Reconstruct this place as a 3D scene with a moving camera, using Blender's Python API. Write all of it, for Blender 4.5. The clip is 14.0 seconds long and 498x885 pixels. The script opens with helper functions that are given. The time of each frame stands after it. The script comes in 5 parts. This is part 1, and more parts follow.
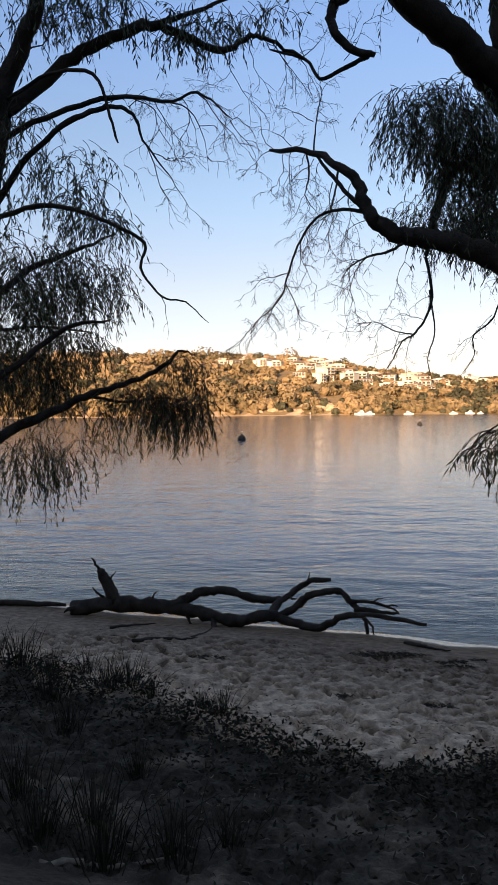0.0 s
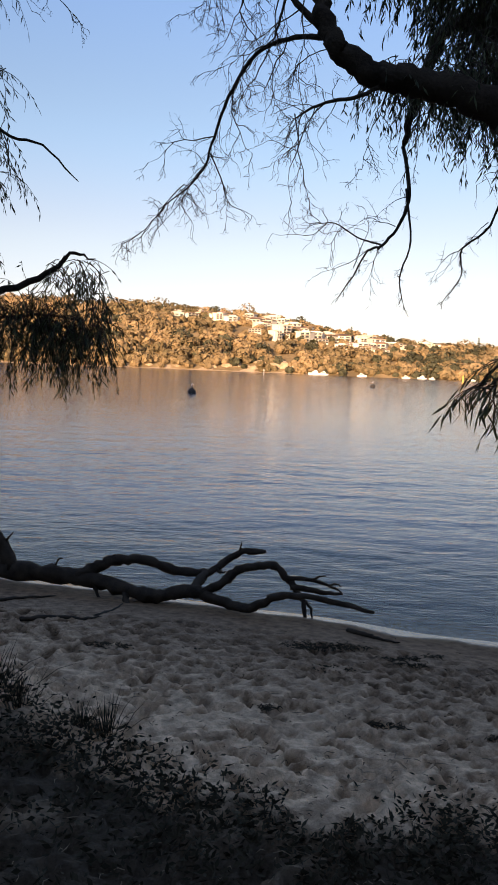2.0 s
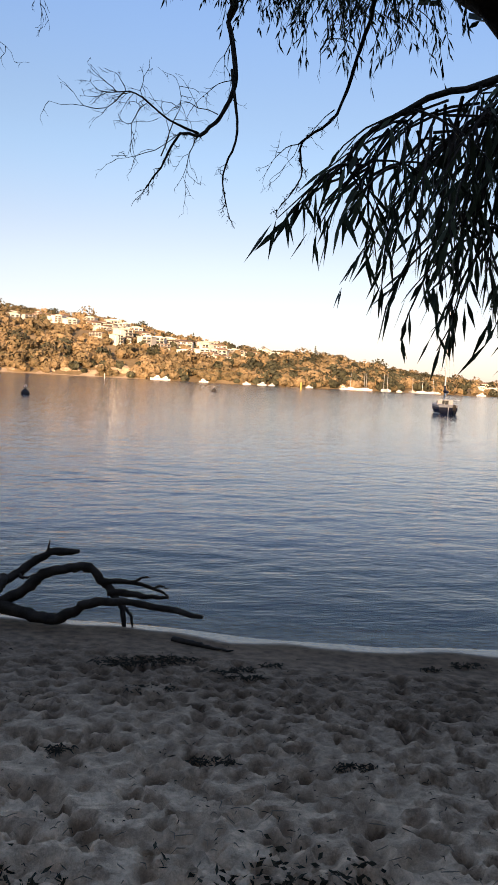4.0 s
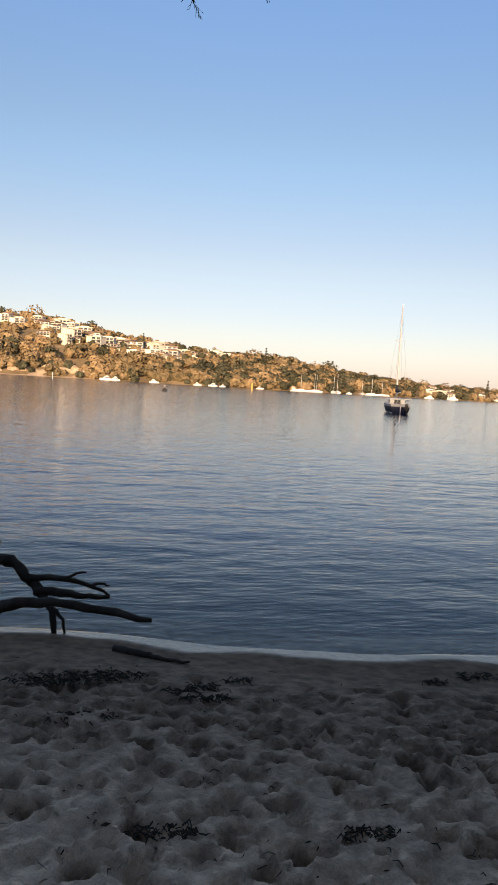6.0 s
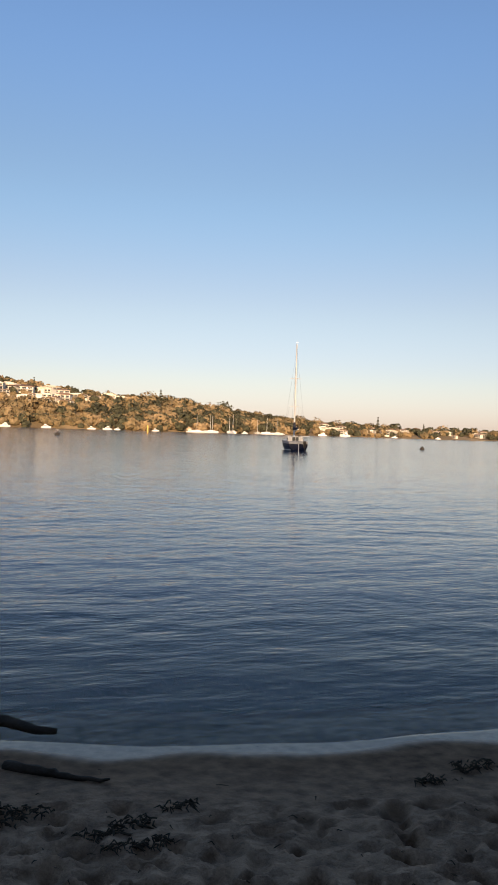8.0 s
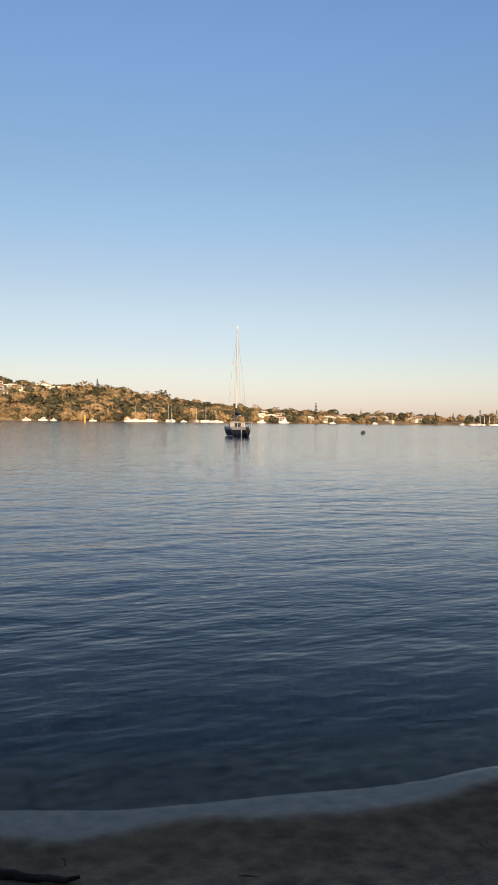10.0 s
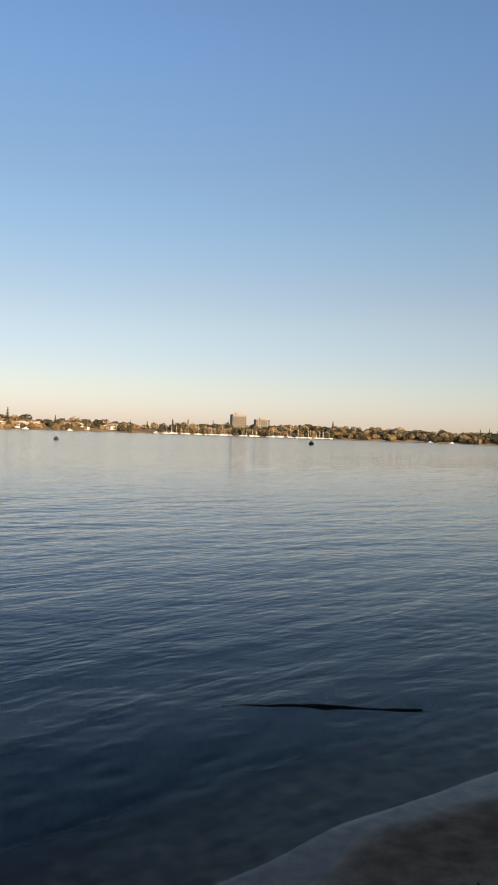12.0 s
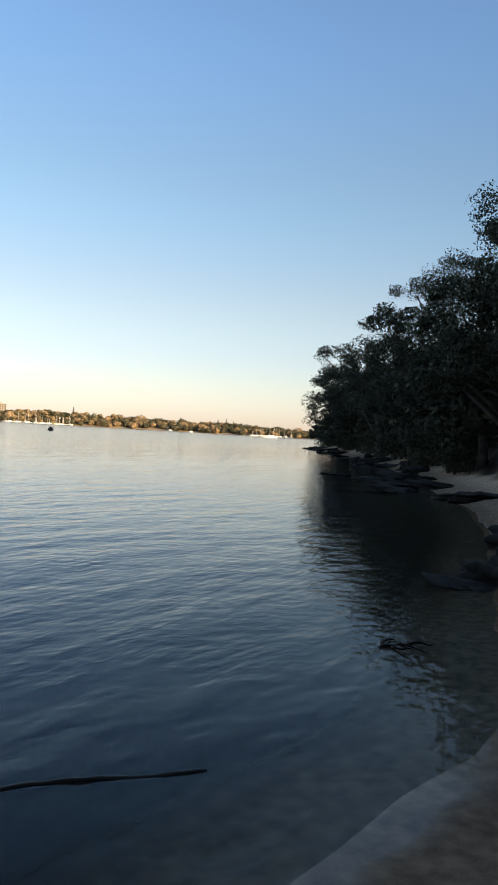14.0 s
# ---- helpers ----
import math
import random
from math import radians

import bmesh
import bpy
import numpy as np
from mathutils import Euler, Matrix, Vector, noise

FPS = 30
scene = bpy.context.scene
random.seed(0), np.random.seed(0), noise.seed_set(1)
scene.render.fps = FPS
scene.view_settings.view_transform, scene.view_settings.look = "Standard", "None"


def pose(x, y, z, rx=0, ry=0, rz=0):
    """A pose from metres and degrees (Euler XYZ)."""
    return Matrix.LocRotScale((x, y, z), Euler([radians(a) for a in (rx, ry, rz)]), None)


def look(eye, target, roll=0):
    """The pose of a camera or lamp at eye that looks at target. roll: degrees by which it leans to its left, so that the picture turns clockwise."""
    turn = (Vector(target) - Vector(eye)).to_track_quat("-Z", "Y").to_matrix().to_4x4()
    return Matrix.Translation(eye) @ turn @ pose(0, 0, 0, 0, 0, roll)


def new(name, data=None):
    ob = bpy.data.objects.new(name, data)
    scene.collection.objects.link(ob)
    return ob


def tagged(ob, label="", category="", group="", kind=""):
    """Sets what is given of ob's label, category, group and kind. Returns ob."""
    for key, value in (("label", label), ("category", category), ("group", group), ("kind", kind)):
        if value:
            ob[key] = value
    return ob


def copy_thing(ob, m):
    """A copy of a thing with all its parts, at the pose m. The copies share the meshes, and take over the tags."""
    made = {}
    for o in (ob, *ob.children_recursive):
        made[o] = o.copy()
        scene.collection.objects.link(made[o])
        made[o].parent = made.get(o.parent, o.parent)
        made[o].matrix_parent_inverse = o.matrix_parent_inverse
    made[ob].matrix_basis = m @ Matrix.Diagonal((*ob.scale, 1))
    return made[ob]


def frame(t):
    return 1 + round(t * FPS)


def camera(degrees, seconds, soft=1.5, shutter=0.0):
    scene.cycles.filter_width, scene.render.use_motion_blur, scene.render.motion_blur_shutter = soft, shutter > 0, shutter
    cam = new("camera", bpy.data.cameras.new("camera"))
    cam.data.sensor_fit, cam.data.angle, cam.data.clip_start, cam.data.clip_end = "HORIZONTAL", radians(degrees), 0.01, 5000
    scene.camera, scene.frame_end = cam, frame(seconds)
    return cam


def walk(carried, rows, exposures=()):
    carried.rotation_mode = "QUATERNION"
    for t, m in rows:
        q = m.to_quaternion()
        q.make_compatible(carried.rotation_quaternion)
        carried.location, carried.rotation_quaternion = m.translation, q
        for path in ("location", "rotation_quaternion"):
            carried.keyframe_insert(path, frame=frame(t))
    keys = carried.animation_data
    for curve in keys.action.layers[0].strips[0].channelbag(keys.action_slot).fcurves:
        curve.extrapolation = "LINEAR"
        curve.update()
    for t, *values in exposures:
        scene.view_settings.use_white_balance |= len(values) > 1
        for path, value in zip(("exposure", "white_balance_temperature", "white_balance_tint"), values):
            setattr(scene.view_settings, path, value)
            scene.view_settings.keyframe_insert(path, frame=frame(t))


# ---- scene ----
cam = camera(34.8, 14.0)
PATH = [
    (0, (0.429, 0.671, 2.812), (0.289, 2.665, 2.733), -0.5),
    (0.5, (0.503, 1.061, 2.75), (0.362, 3.05, 2.596), -0.8),
    (1, (0.574, 1.45, 2.715), (0.457, 3.44, 2.553), -0.8),
    (1.5, (0.552, 1.858, 2.695), (0.548, 3.851, 2.528), 0.8),
    (2, (0.595, 2.281, 2.647), (0.578, 4.272, 2.459), 2.4),
    (2.5, (0.618, 2.604, 2.602), (0.603, 4.593, 2.39), 2.5),
    (3, (0.735, 2.925, 2.575), (0.893, 4.912, 2.413), 1.3),
    (5.5, (1.007, 4.273, 1.901), (1.489, 6.208, 1.743), 4.3),
    (6, (1.082, 4.691, 1.916), (1.578, 6.624, 1.773), 3.5),
    (6.5, (1.179, 5.116, 1.893), (1.718, 7.041, 1.84), 3.0),
    (7, (1.209, 5.398, 1.878), (2.025, 7.224, 1.858), 2.2),
    (7.5, (1.259, 5.631, 1.839), (2.122, 7.435, 1.816), 2.0),
    (8, (1.214, 5.894, 1.806), (1.953, 7.752, 1.778), 1.9),
    (8.5, (1.208, 6.199, 1.737), (1.73, 8.128, 1.666), -0.1),
    (11, (1.78, 7.681, 1.541), (2.892, 9.343, 1.502), 1.1),
    (11.5, (2.022, 7.847, 1.533), (3.222, 9.447, 1.5), 1.1),
    (12, (2.255, 8.079, 1.525), (3.737, 9.422, 1.507), 2.0),
    (12.5, (2.462, 8.328, 1.516), (4.068, 9.52, 1.496), 2.1),
    (13, (2.688, 8.55, 1.489), (4.395, 9.593, 1.463), 2.7),
    (13.5, (2.903, 8.704, 1.47), (4.673, 9.635, 1.442), 3.2),
    (14, (3.166, 8.854, 1.471), (4.998, 9.656, 1.451), 3.3),
]
EXPOSURES = [(0.0, 0.88, 8450, 25), (3.0, 0.88, 8350, 25), (5.5, 0.60, 7900, 21), (7.0, 0.46, 7750, 19), (8.5, 0.38, 7650, 18), (11.0, 0.34, 7700, 16), (12.5, 0.50, 7800, 15), (14.0, 0.90, 7900, 13)]
walk(cam, [(t, look(eye, target, roll)) for t, eye, target, roll in PATH], EXPOSURES)

# ---------------------------------------------------------------- world, sun, exposure
SUN_AZIMUTH, SUN_ELEVATION = 198.0, 13.5         # clockwise from +y, behind the walker
world = bpy.data.worlds.new("evening_sky")
scene.world = world
world.use_nodes = True
wn = world.node_tree.nodes
sky = wn.new("ShaderNodeTexSky")
sky.sky_type = "NISHITA"
sky.sun_disc = False
sky.sun_elevation = radians(SUN_ELEVATION)
sky.sun_rotation = radians(SUN_AZIMUTH)
sky.air_density, sky.dust_density, sky.ozone_density = 1.0, 0.4, 2.2
wn["Background"].inputs["Strength"].default_value = 0.15
# pale warm haze in the lowest air, clear deep blue higher up
wl = world.node_tree.links
_dir, _xyz, _air, _haze = wn.new("ShaderNodeTexCoord"), wn.new("ShaderNodeSeparateXYZ"), wn.new("ShaderNodeValToRGB"), wn.new("ShaderNodeMix")
wl.new(_dir.outputs["Generated"], _xyz.inputs[0])
wl.new(_xyz.outputs["Z"], _air.inputs["Fac"])
_air.color_ramp.interpolation = "EASE"
for at, tint in ((0.0, (0.56, 0.56, 0.84)), (0.07, (0.63, 0.61, 0.73)), (0.15, (0.69, 0.655, 0.70)), (0.28, (0.64, 0.73, 0.80)), (0.46, (0.64, 0.83, 1.02)), (0.75, (0.88, 0.94, 1.0))):
    stop = _air.color_ramp.elements.new(at)
    stop.color = (*tint, 1)
_air.color_ramp.elements.remove(_air.color_ramp.elements[0])
_air.color_ramp.elements.remove(_air.color_ramp.elements[-1])
_haze.data_type, _haze.blend_type = "RGBA", "MULTIPLY"
_haze.clamp_result = False
_haze.inputs["Factor"].default_value = 1.0
wl.new(sky.outputs[0], _haze.inputs["A"])
wl.new(_air.outputs["Color"], _haze.inputs["B"])
wl.new(_haze.outputs["Result"], wn["Background"].inputs["Color"])
sun_data = bpy.data.lights.new("sun", "SUN")
sun_data.energy, sun_data.angle, sun_data.color = 5.0, radians(0.5), (1.0, 0.78, 0.52)
sun = new("sun", sun_data)
_a, _e = radians(SUN_AZIMUTH), radians(SUN_ELEVATION)
sun_from = Vector((math.sin(_a) * math.cos(_e), math.cos(_a) * math.cos(_e), math.sin(_e)))
sun.matrix_world = look(sun_from * 100, (0, 0, 0))


# ---------------------------------------------------------------- materials
def material(name, base, rough=0.8, var=0.3, scale=6.0, fine=60.0, bump=0.3, depth=0.01, tint=None, island=0.0, per_object=0.0, metal=0.0, object_space=True):
    """Noise-varied surface: colour changes at two scales, fine relief, uneven roughness."""
    m = bpy.data.materials.new(name)
    m.use_nodes = True
    nt = m.node_tree
    n, l = nt.nodes, nt.links
    bsdf = n["Principled BSDF"]
    co = n.new("ShaderNodeTexCoord")
    big, small = n.new("ShaderNodeTexNoise"), n.new("ShaderNodeTexNoise")
    for tex, s in ((big, scale), (small, fine)):
        tex.inputs["Scale"].default_value, tex.inputs["Detail"].default_value = s, 4.0
        l.new(co.outputs["Object"], tex.inputs["Vector"])
    ramp = n.new("ShaderNodeMix")
    ramp.data_type = "RGBA"
    dark = tuple(c * (1 - var) for c in base)
    light = tuple(min(c * (1 + var), 0.95) for c in (tint or base))
    ramp.inputs["A"].default_value, ramp.inputs["B"].default_value = (*dark, 1), (*light, 1)
    spread = n.new("ShaderNodeMapRange")
    spread.inputs["From Min"].default_value, spread.inputs["From Max"].default_value = 0.3, 0.7
    add = n.new("ShaderNodeMath")
    add.operation = "MULTIPLY_ADD"
    add.inputs[1].default_value, add.inputs[2].default_value = 0.35, -0.17
    l.new(small.outputs["Fac"], add.inputs[0])
    total = n.new("ShaderNodeMath")
    l.new(big.outputs["Fac"], total.inputs[0])
    l.new(add.outputs[0], total.inputs[1])
    last = total
    if island or per_object:
        rnd = n.new("ShaderNodeNewGeometry") if island else n.new("ShaderNodeObjectInfo")
        r = n.new("ShaderNodeMath")
        r.operation = "MULTIPLY_ADD"
        r.inputs[1].default_value = island or per_object
        r.inputs[2].default_value = -0.5 * (island or per_object)
        l.new(rnd.outputs["Random Per Island" if island else "Random"], r.inputs[0])
        last = n.new("ShaderNodeMath")
        l.new(total.outputs[0], last.inputs[0])
        l.new(r.outputs[0], last.inputs[1])
    l.new(last.outputs[0], spread.inputs["Value"])
    l.new(spread.outputs[0], ramp.inputs["Factor"])
    l.new(ramp.outputs["Result"], bsdf.inputs["Base Color"])
    bsdf.inputs["Roughness"].default_value = rough
    bsdf.inputs["Metallic"].default_value = metal
    bsdf.inputs["Specular IOR Level"].default_value = 0.5 if rough < 0.45 else 0.18
    if bump:
        b = n.new("ShaderNodeBump")
        b.inputs["Strength"].default_value, b.inputs["Distance"].default_value = bump, depth
        l.new(small.outputs["Fac"], b.inputs["Height"])
        l.new(b.outputs[0], bsdf.inputs["Normal"])
    return m


def sand_material():
    """Beach sand: pale grains, wet and glossy low down by the water, brown leaf litter and dark soil up the beach."""
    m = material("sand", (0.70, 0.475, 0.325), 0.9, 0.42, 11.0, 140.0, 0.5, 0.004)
    n, l = m.node_tree.nodes, m.node_tree.links
    bsdf = n["Principled BSDF"]
    dry = bsdf.inputs["Base Color"].links[0].from_socket
    geo, sep = n.new("ShaderNodeNewGeometry"), n.new("ShaderNodeSeparateXYZ")
    l.new(geo.outputs["Position"], sep.inputs[0])
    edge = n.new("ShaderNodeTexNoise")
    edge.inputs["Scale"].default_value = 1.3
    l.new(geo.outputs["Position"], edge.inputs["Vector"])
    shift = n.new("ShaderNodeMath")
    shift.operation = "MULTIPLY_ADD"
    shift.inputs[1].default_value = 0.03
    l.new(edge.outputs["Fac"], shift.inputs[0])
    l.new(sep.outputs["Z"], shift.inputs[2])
    wet = n.new("ShaderNodeMapRange")                      # 1 where soaked
    for k, v in (("From Min", 0.125), ("From Max", 0.05), ("To Min", 0.0), ("To Max", 1.0)):
        wet.inputs[k].default_value = v
    l.new(shift.outputs[0], wet.inputs["Value"])
    film = n.new("ShaderNodeMapRange")                     # 1 where a film of water stands
    for k, v in (("From Min", 0.038), ("From Max", 0.027), ("To Min", 0.0), ("To Max", 1.0)):
        film.inputs[k].default_value = v
    l.new(shift.outputs[0], film.inputs["Value"])
    darker = n.new("ShaderNodeMix")
    darker.data_type, darker.blend_type = "RGBA", "MULTIPLY"
    darker.inputs["B"].default_value = (0.58, 0.53, 0.48, 1)
    l.new(wet.outputs[0], darker.inputs["Factor"])
    l.new(dry, darker.inputs["A"])
    low_tone, low_mask = n.new("ShaderNodeMix"), n.new("ShaderNodeMapRange")       # sand colour darkens gradually down towards the water
    low_tone.data_type, low_tone.blend_type = "RGBA", "MULTIPLY"
    low_tone.inputs["B"].default_value = (0.42, 0.40, 0.39, 1)
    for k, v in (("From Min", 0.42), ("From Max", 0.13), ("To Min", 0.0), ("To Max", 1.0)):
        low_mask.inputs[k].default_value = v
    low_mask.interpolation_type = "SMOOTHSTEP"
    l.new(shift.outputs[0], low_mask.inputs["Value"])
    l.new(low_mask.outputs[0], low_tone.inputs["Factor"])
    l.new(darker.outputs["Result"], low_tone.inputs["A"])
    hollow_mask, hollow_mix = n.new("ShaderNodeAttribute"), n.new("ShaderNodeMix")   # darker sand in some of the trodden hollows
    hollow_mask.attribute_name = "dark_hollows"
    hollow_mix.data_type, hollow_mix.blend_type = "RGBA", "MULTIPLY"
    hollow_mix.inputs["B"].default_value = (0.34, 0.29, 0.25, 1)
    l.new(hollow_mask.outputs["Fac"], hollow_mix.inputs["Factor"])
    l.new(low_tone.outputs["Result"], hollow_mix.inputs["A"])
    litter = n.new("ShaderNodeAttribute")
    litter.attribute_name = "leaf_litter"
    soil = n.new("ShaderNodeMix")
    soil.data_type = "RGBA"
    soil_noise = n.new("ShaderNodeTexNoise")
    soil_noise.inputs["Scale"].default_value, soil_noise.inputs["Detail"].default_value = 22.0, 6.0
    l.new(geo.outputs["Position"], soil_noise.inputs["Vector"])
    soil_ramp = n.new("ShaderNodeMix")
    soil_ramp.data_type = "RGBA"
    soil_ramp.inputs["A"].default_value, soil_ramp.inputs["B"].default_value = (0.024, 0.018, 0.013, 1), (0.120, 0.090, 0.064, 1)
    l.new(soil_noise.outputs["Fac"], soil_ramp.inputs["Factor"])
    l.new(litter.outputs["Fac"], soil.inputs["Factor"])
    l.new(hollow_mix.outputs["Result"], soil.inputs["A"])
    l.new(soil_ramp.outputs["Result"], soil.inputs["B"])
    # silt and weed on the bed, below the water
    bed = n.new("ShaderNodeMapRange")
    for k, v in (("From Min", 0.01), ("From Max", -0.16), ("To Min", 0.0), ("To Max", 1.0)):
        bed.inputs[k].default_value = v
    bed.interpolation_type = "SMOOTHSTEP"
    l.new(sep.outputs["Z"], bed.inputs["Value"])
    silt = n.new("ShaderNodeMix")
    silt.data_type = "RGBA"
    silt.inputs["B"].default_value = (0.014, 0.012, 0.010, 1)
    l.new(bed.outputs[0], silt.inputs["Factor"])
    l.new(soil.outputs["Result"], silt.inputs["A"])
    # blue of the reflected sky put into the deep bed's colour
    deep, depth = n.new("ShaderNodeMix"), n.new("ShaderNodeMapRange")
    deep.data_type = "RGBA"
    deep.inputs["B"].default_value = (0.005, 0.034, 0.12, 1)
    for k, v in (("From Min", -0.45), ("From Max", -1.5), ("To Min", 0.0), ("To Max", 1.0)):
        depth.inputs[k].default_value = v
    l.new(sep.outputs["Z"], depth.inputs["Value"])
    l.new(depth.outputs[0], deep.inputs["Factor"])
    l.new(silt.outputs["Result"], deep.inputs["A"])
    l.new(deep.outputs["Result"], bsdf.inputs["Base Color"])
    rough = n.new("ShaderNodeMapRange")
    rough.inputs["To Min"].default_value, rough.inputs["To Max"].default_value = 0.92, 0.12
    l.new(film.outputs[0], rough.inputs["Value"])
    l.new(rough.outputs[0], bsdf.inputs["Roughness"])
    bump = next(x for x in n if x.type == "BUMP")
    crumb, crumbs = n.new("ShaderNodeTexNoise"), n.new("ShaderNodeBump")
    crumb.inputs["Scale"].default_value, crumb.inputs["Detail"].default_value = 24.0, 5.0
    l.new(geo.outputs["Position"], crumb.inputs["Vector"])
    crumbs.inputs["Distance"].default_value = 0.065
    l.new(crumb.outputs["Fac"], crumbs.inputs["Height"])
    l.new(bump.outputs[0], crumbs.inputs["Normal"])
    l.new(crumbs.outputs[0], bsdf.inputs["Normal"])
    weak = n.new("ShaderNodeMapRange")
    weak.inputs["To Min"].default_value, weak.inputs["To Max"].default_value = 0.7, 0.03
    l.new(wet.outputs[0], weak.inputs["Value"])
    l.new(weak.outputs[0], bump.inputs["Strength"])
    l.new(weak.outputs[0], crumbs.inputs["Strength"])
    return m


def water_material():
    """Clear river water with small ripples over the modelled swell."""
    m = bpy.data.materials.new("river_water")
    m.use_nodes = True
    n, l = m.node_tree.nodes, m.node_tree.links
    bsdf = n["Principled BSDF"]
    bsdf.inputs["Base Color"].default_value = (0.62, 0.76, 0.80, 1)
    bsdf.inputs["Roughness"].default_value = 0.05
    bsdf.inputs["IOR"].default_value = 1.17
    bsdf.inputs["Transmission Weight"].default_value = 1.0
    geo = n.new("ShaderNodeNewGeometry")
    heights = []
    for sx, sy, scale, amp, detail in ((0.30, 1.0, 0.8, 0.42, 2.0), (0.36, 1.0, 4.0, 0.40, 2.0), (0.50, 1.0, 11.0, 0.28, 2.0)):
        mp, tex, mul = n.new("ShaderNodeMapping"), n.new("ShaderNodeTexNoise"), n.new("ShaderNodeMath")
        mp.inputs["Scale"].default_value = (sx, sy, 1)
        mp.inputs["Rotation"].default_value = (0, 0, radians(4 * scale % 17 - 6))
        tex.inputs["Scale"].default_value, tex.inputs["Detail"].default_value = scale, detail
        mul.operation = "MULTIPLY"
        mul.inputs[1].default_value = amp
        l.new(geo.outputs["Position"], mp.inputs["Vector"])
        l.new(mp.outputs[0], tex.inputs["Vector"])
        l.new(tex.outputs["Fac"], mul.inputs[0])
        heights.append(mul)
    s1, s2 = n.new("ShaderNodeMath"), n.new("ShaderNodeMath")
    l.new(heights[0].outputs[0], s1.inputs[0])
    l.new(heights[1].outputs[0], s1.inputs[1])
    l.new(s1.outputs[0], s2.inputs[0])
    l.new(heights[2].outputs[0], s2.inputs[1])
    b = n.new("ShaderNodeBump")
    b.inputs["Distance"].default_value = 0.026
    # far out the unresolved wavelets spread the reflection instead of the relief
    sep = n.new("ShaderNodeSeparateXYZ")
    l.new(geo.outputs["Position"], sep.inputs[0])
    for socket, near, far in ((b.inputs["Strength"], 1.0, 0.45), (bsdf.inputs["Roughness"], 0.03, 0.11)):
        out = n.new("ShaderNodeMapRange")
        for k, v in (("From Min", 14.0), ("From Max", 70.0), ("To Min", near), ("To Max", far)):
            out.inputs[k].default_value = v
        out.interpolation_type = "SMOOTHSTEP"
        l.new(sep.outputs["Y"], out.inputs["Value"])
        l.new(out.outputs[0], socket)
    l.new(s2.outputs[0], b.inputs["Height"])
    l.new(b.outputs[0], bsdf.inputs["Normal"])
    return m


SAND = sand_material()
WATER = water_material()
PALE_BARK = material("pale_bark", (0.10, 0.085, 0.07), 0.9, 0.4, 3, 40, 0.6, 0.01)
BARK = material("bark", (0.050, 0.038, 0.028), 0.95, 0.4, 8, 70, 0.8, 0.012)
DRIFTWOOD = material("driftwood", (0.050, 0.038, 0.029), 0.85, 0.4, 7, 60, 0.8, 0.01)
WET_WOOD = material("wet_wood", (0.014, 0.011, 0.009), 0.6, 0.4, 9, 60, 0.6, 0.006)
TWIG = material("twig_bark", (0.06, 0.048, 0.038), 0.9, 0.3, 12, 80, 0.3, 0.003)
PALE_TWIG = material("bleached_twig", (0.24, 0.19, 0.14), 0.85, 0.3, 20, 120, 0.5, 0.003)
LEAF = material("willow_leaf", (0.045, 0.062, 0.030), 0.5, 0.35, 5, 40, 0, tint=(0.07, 0.085, 0.045), island=0.6)
CREEPER = material("creeper_leaf", (0.034, 0.030, 0.018), 0.95, 0.3, 4, 40, 0, tint=(0.044, 0.037, 0.024), island=0.7)
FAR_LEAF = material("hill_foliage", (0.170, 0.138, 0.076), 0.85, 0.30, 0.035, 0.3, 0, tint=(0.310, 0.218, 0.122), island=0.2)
DARK_LEAF = material("pine_foliage", (0.072, 0.072, 0.045), 0.8, 0.35, 0.05, 0.5, 0, island=0.5)
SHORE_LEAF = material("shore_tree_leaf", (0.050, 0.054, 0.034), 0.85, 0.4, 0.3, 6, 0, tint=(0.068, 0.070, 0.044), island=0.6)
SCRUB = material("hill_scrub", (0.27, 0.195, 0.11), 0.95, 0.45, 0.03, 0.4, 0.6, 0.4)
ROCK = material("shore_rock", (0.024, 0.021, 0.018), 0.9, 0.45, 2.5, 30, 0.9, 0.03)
LIMESTONE = material("limestone", (0.48, 0.36, 0.25), 0.9, 0.25, 0.15, 1.5, 0.7, 0.4)
RENDER_WALL = material("house_render", (0.74, 0.68, 0.58), 0.8, 0.12, 0.3, 3, 0.1, 0.01, per_object=0.5)
ROOF_TILE = material("house_roof", (0.26, 0.17, 0.12), 0.8, 0.35, 0.3, 4, 0.2, 0.02, per_object=0.8)
WINDOW_GLASS = material("dark_window", (0.045, 0.05, 0.055), 0.12, 0.2, 1, 5, 0)
CONCRETE = material("concrete", (0.33, 0.30, 0.27), 0.85, 0.2, 0.2, 3, 0.2, 0.02)
GELCOAT = material("white_gelcoat", (0.78, 0.77, 0.74), 0.25, 0.06, 1.5, 20, 0)
HULL_BLUE = material("navy_hull", (0.006, 0.012, 0.036), 0.55, 0.25, 1.2, 12, 0)
GREY_DECK = material("grey_deck", (0.30, 0.31, 0.32), 0.6, 0.15, 3, 30, 0.1, 0.003)
ALLOY = material("mast_alloy", (0.70, 0.70, 0.69), 0.4, 0.06, 2, 20, 0, metal=0.3)
CANVAS = material("sail_cover", (0.03, 0.035, 0.05), 0.85, 0.25, 3, 30, 0.3, 0.01)
BUOY_DARK = material("buoy_plastic", (0.05, 0.045, 0.04), 0.5, 0.3, 4, 30, 0.1, 0.004)
YELLOW = material("marker_yellow", (0.62, 0.40, 0.12), 0.45, 0.12, 3, 20, 0)
LITTER = material("dead_leaf", (0.070, 0.048, 0.032), 0.9, 0.4, 12, 60, 0.3, 0.004, island=0.6)
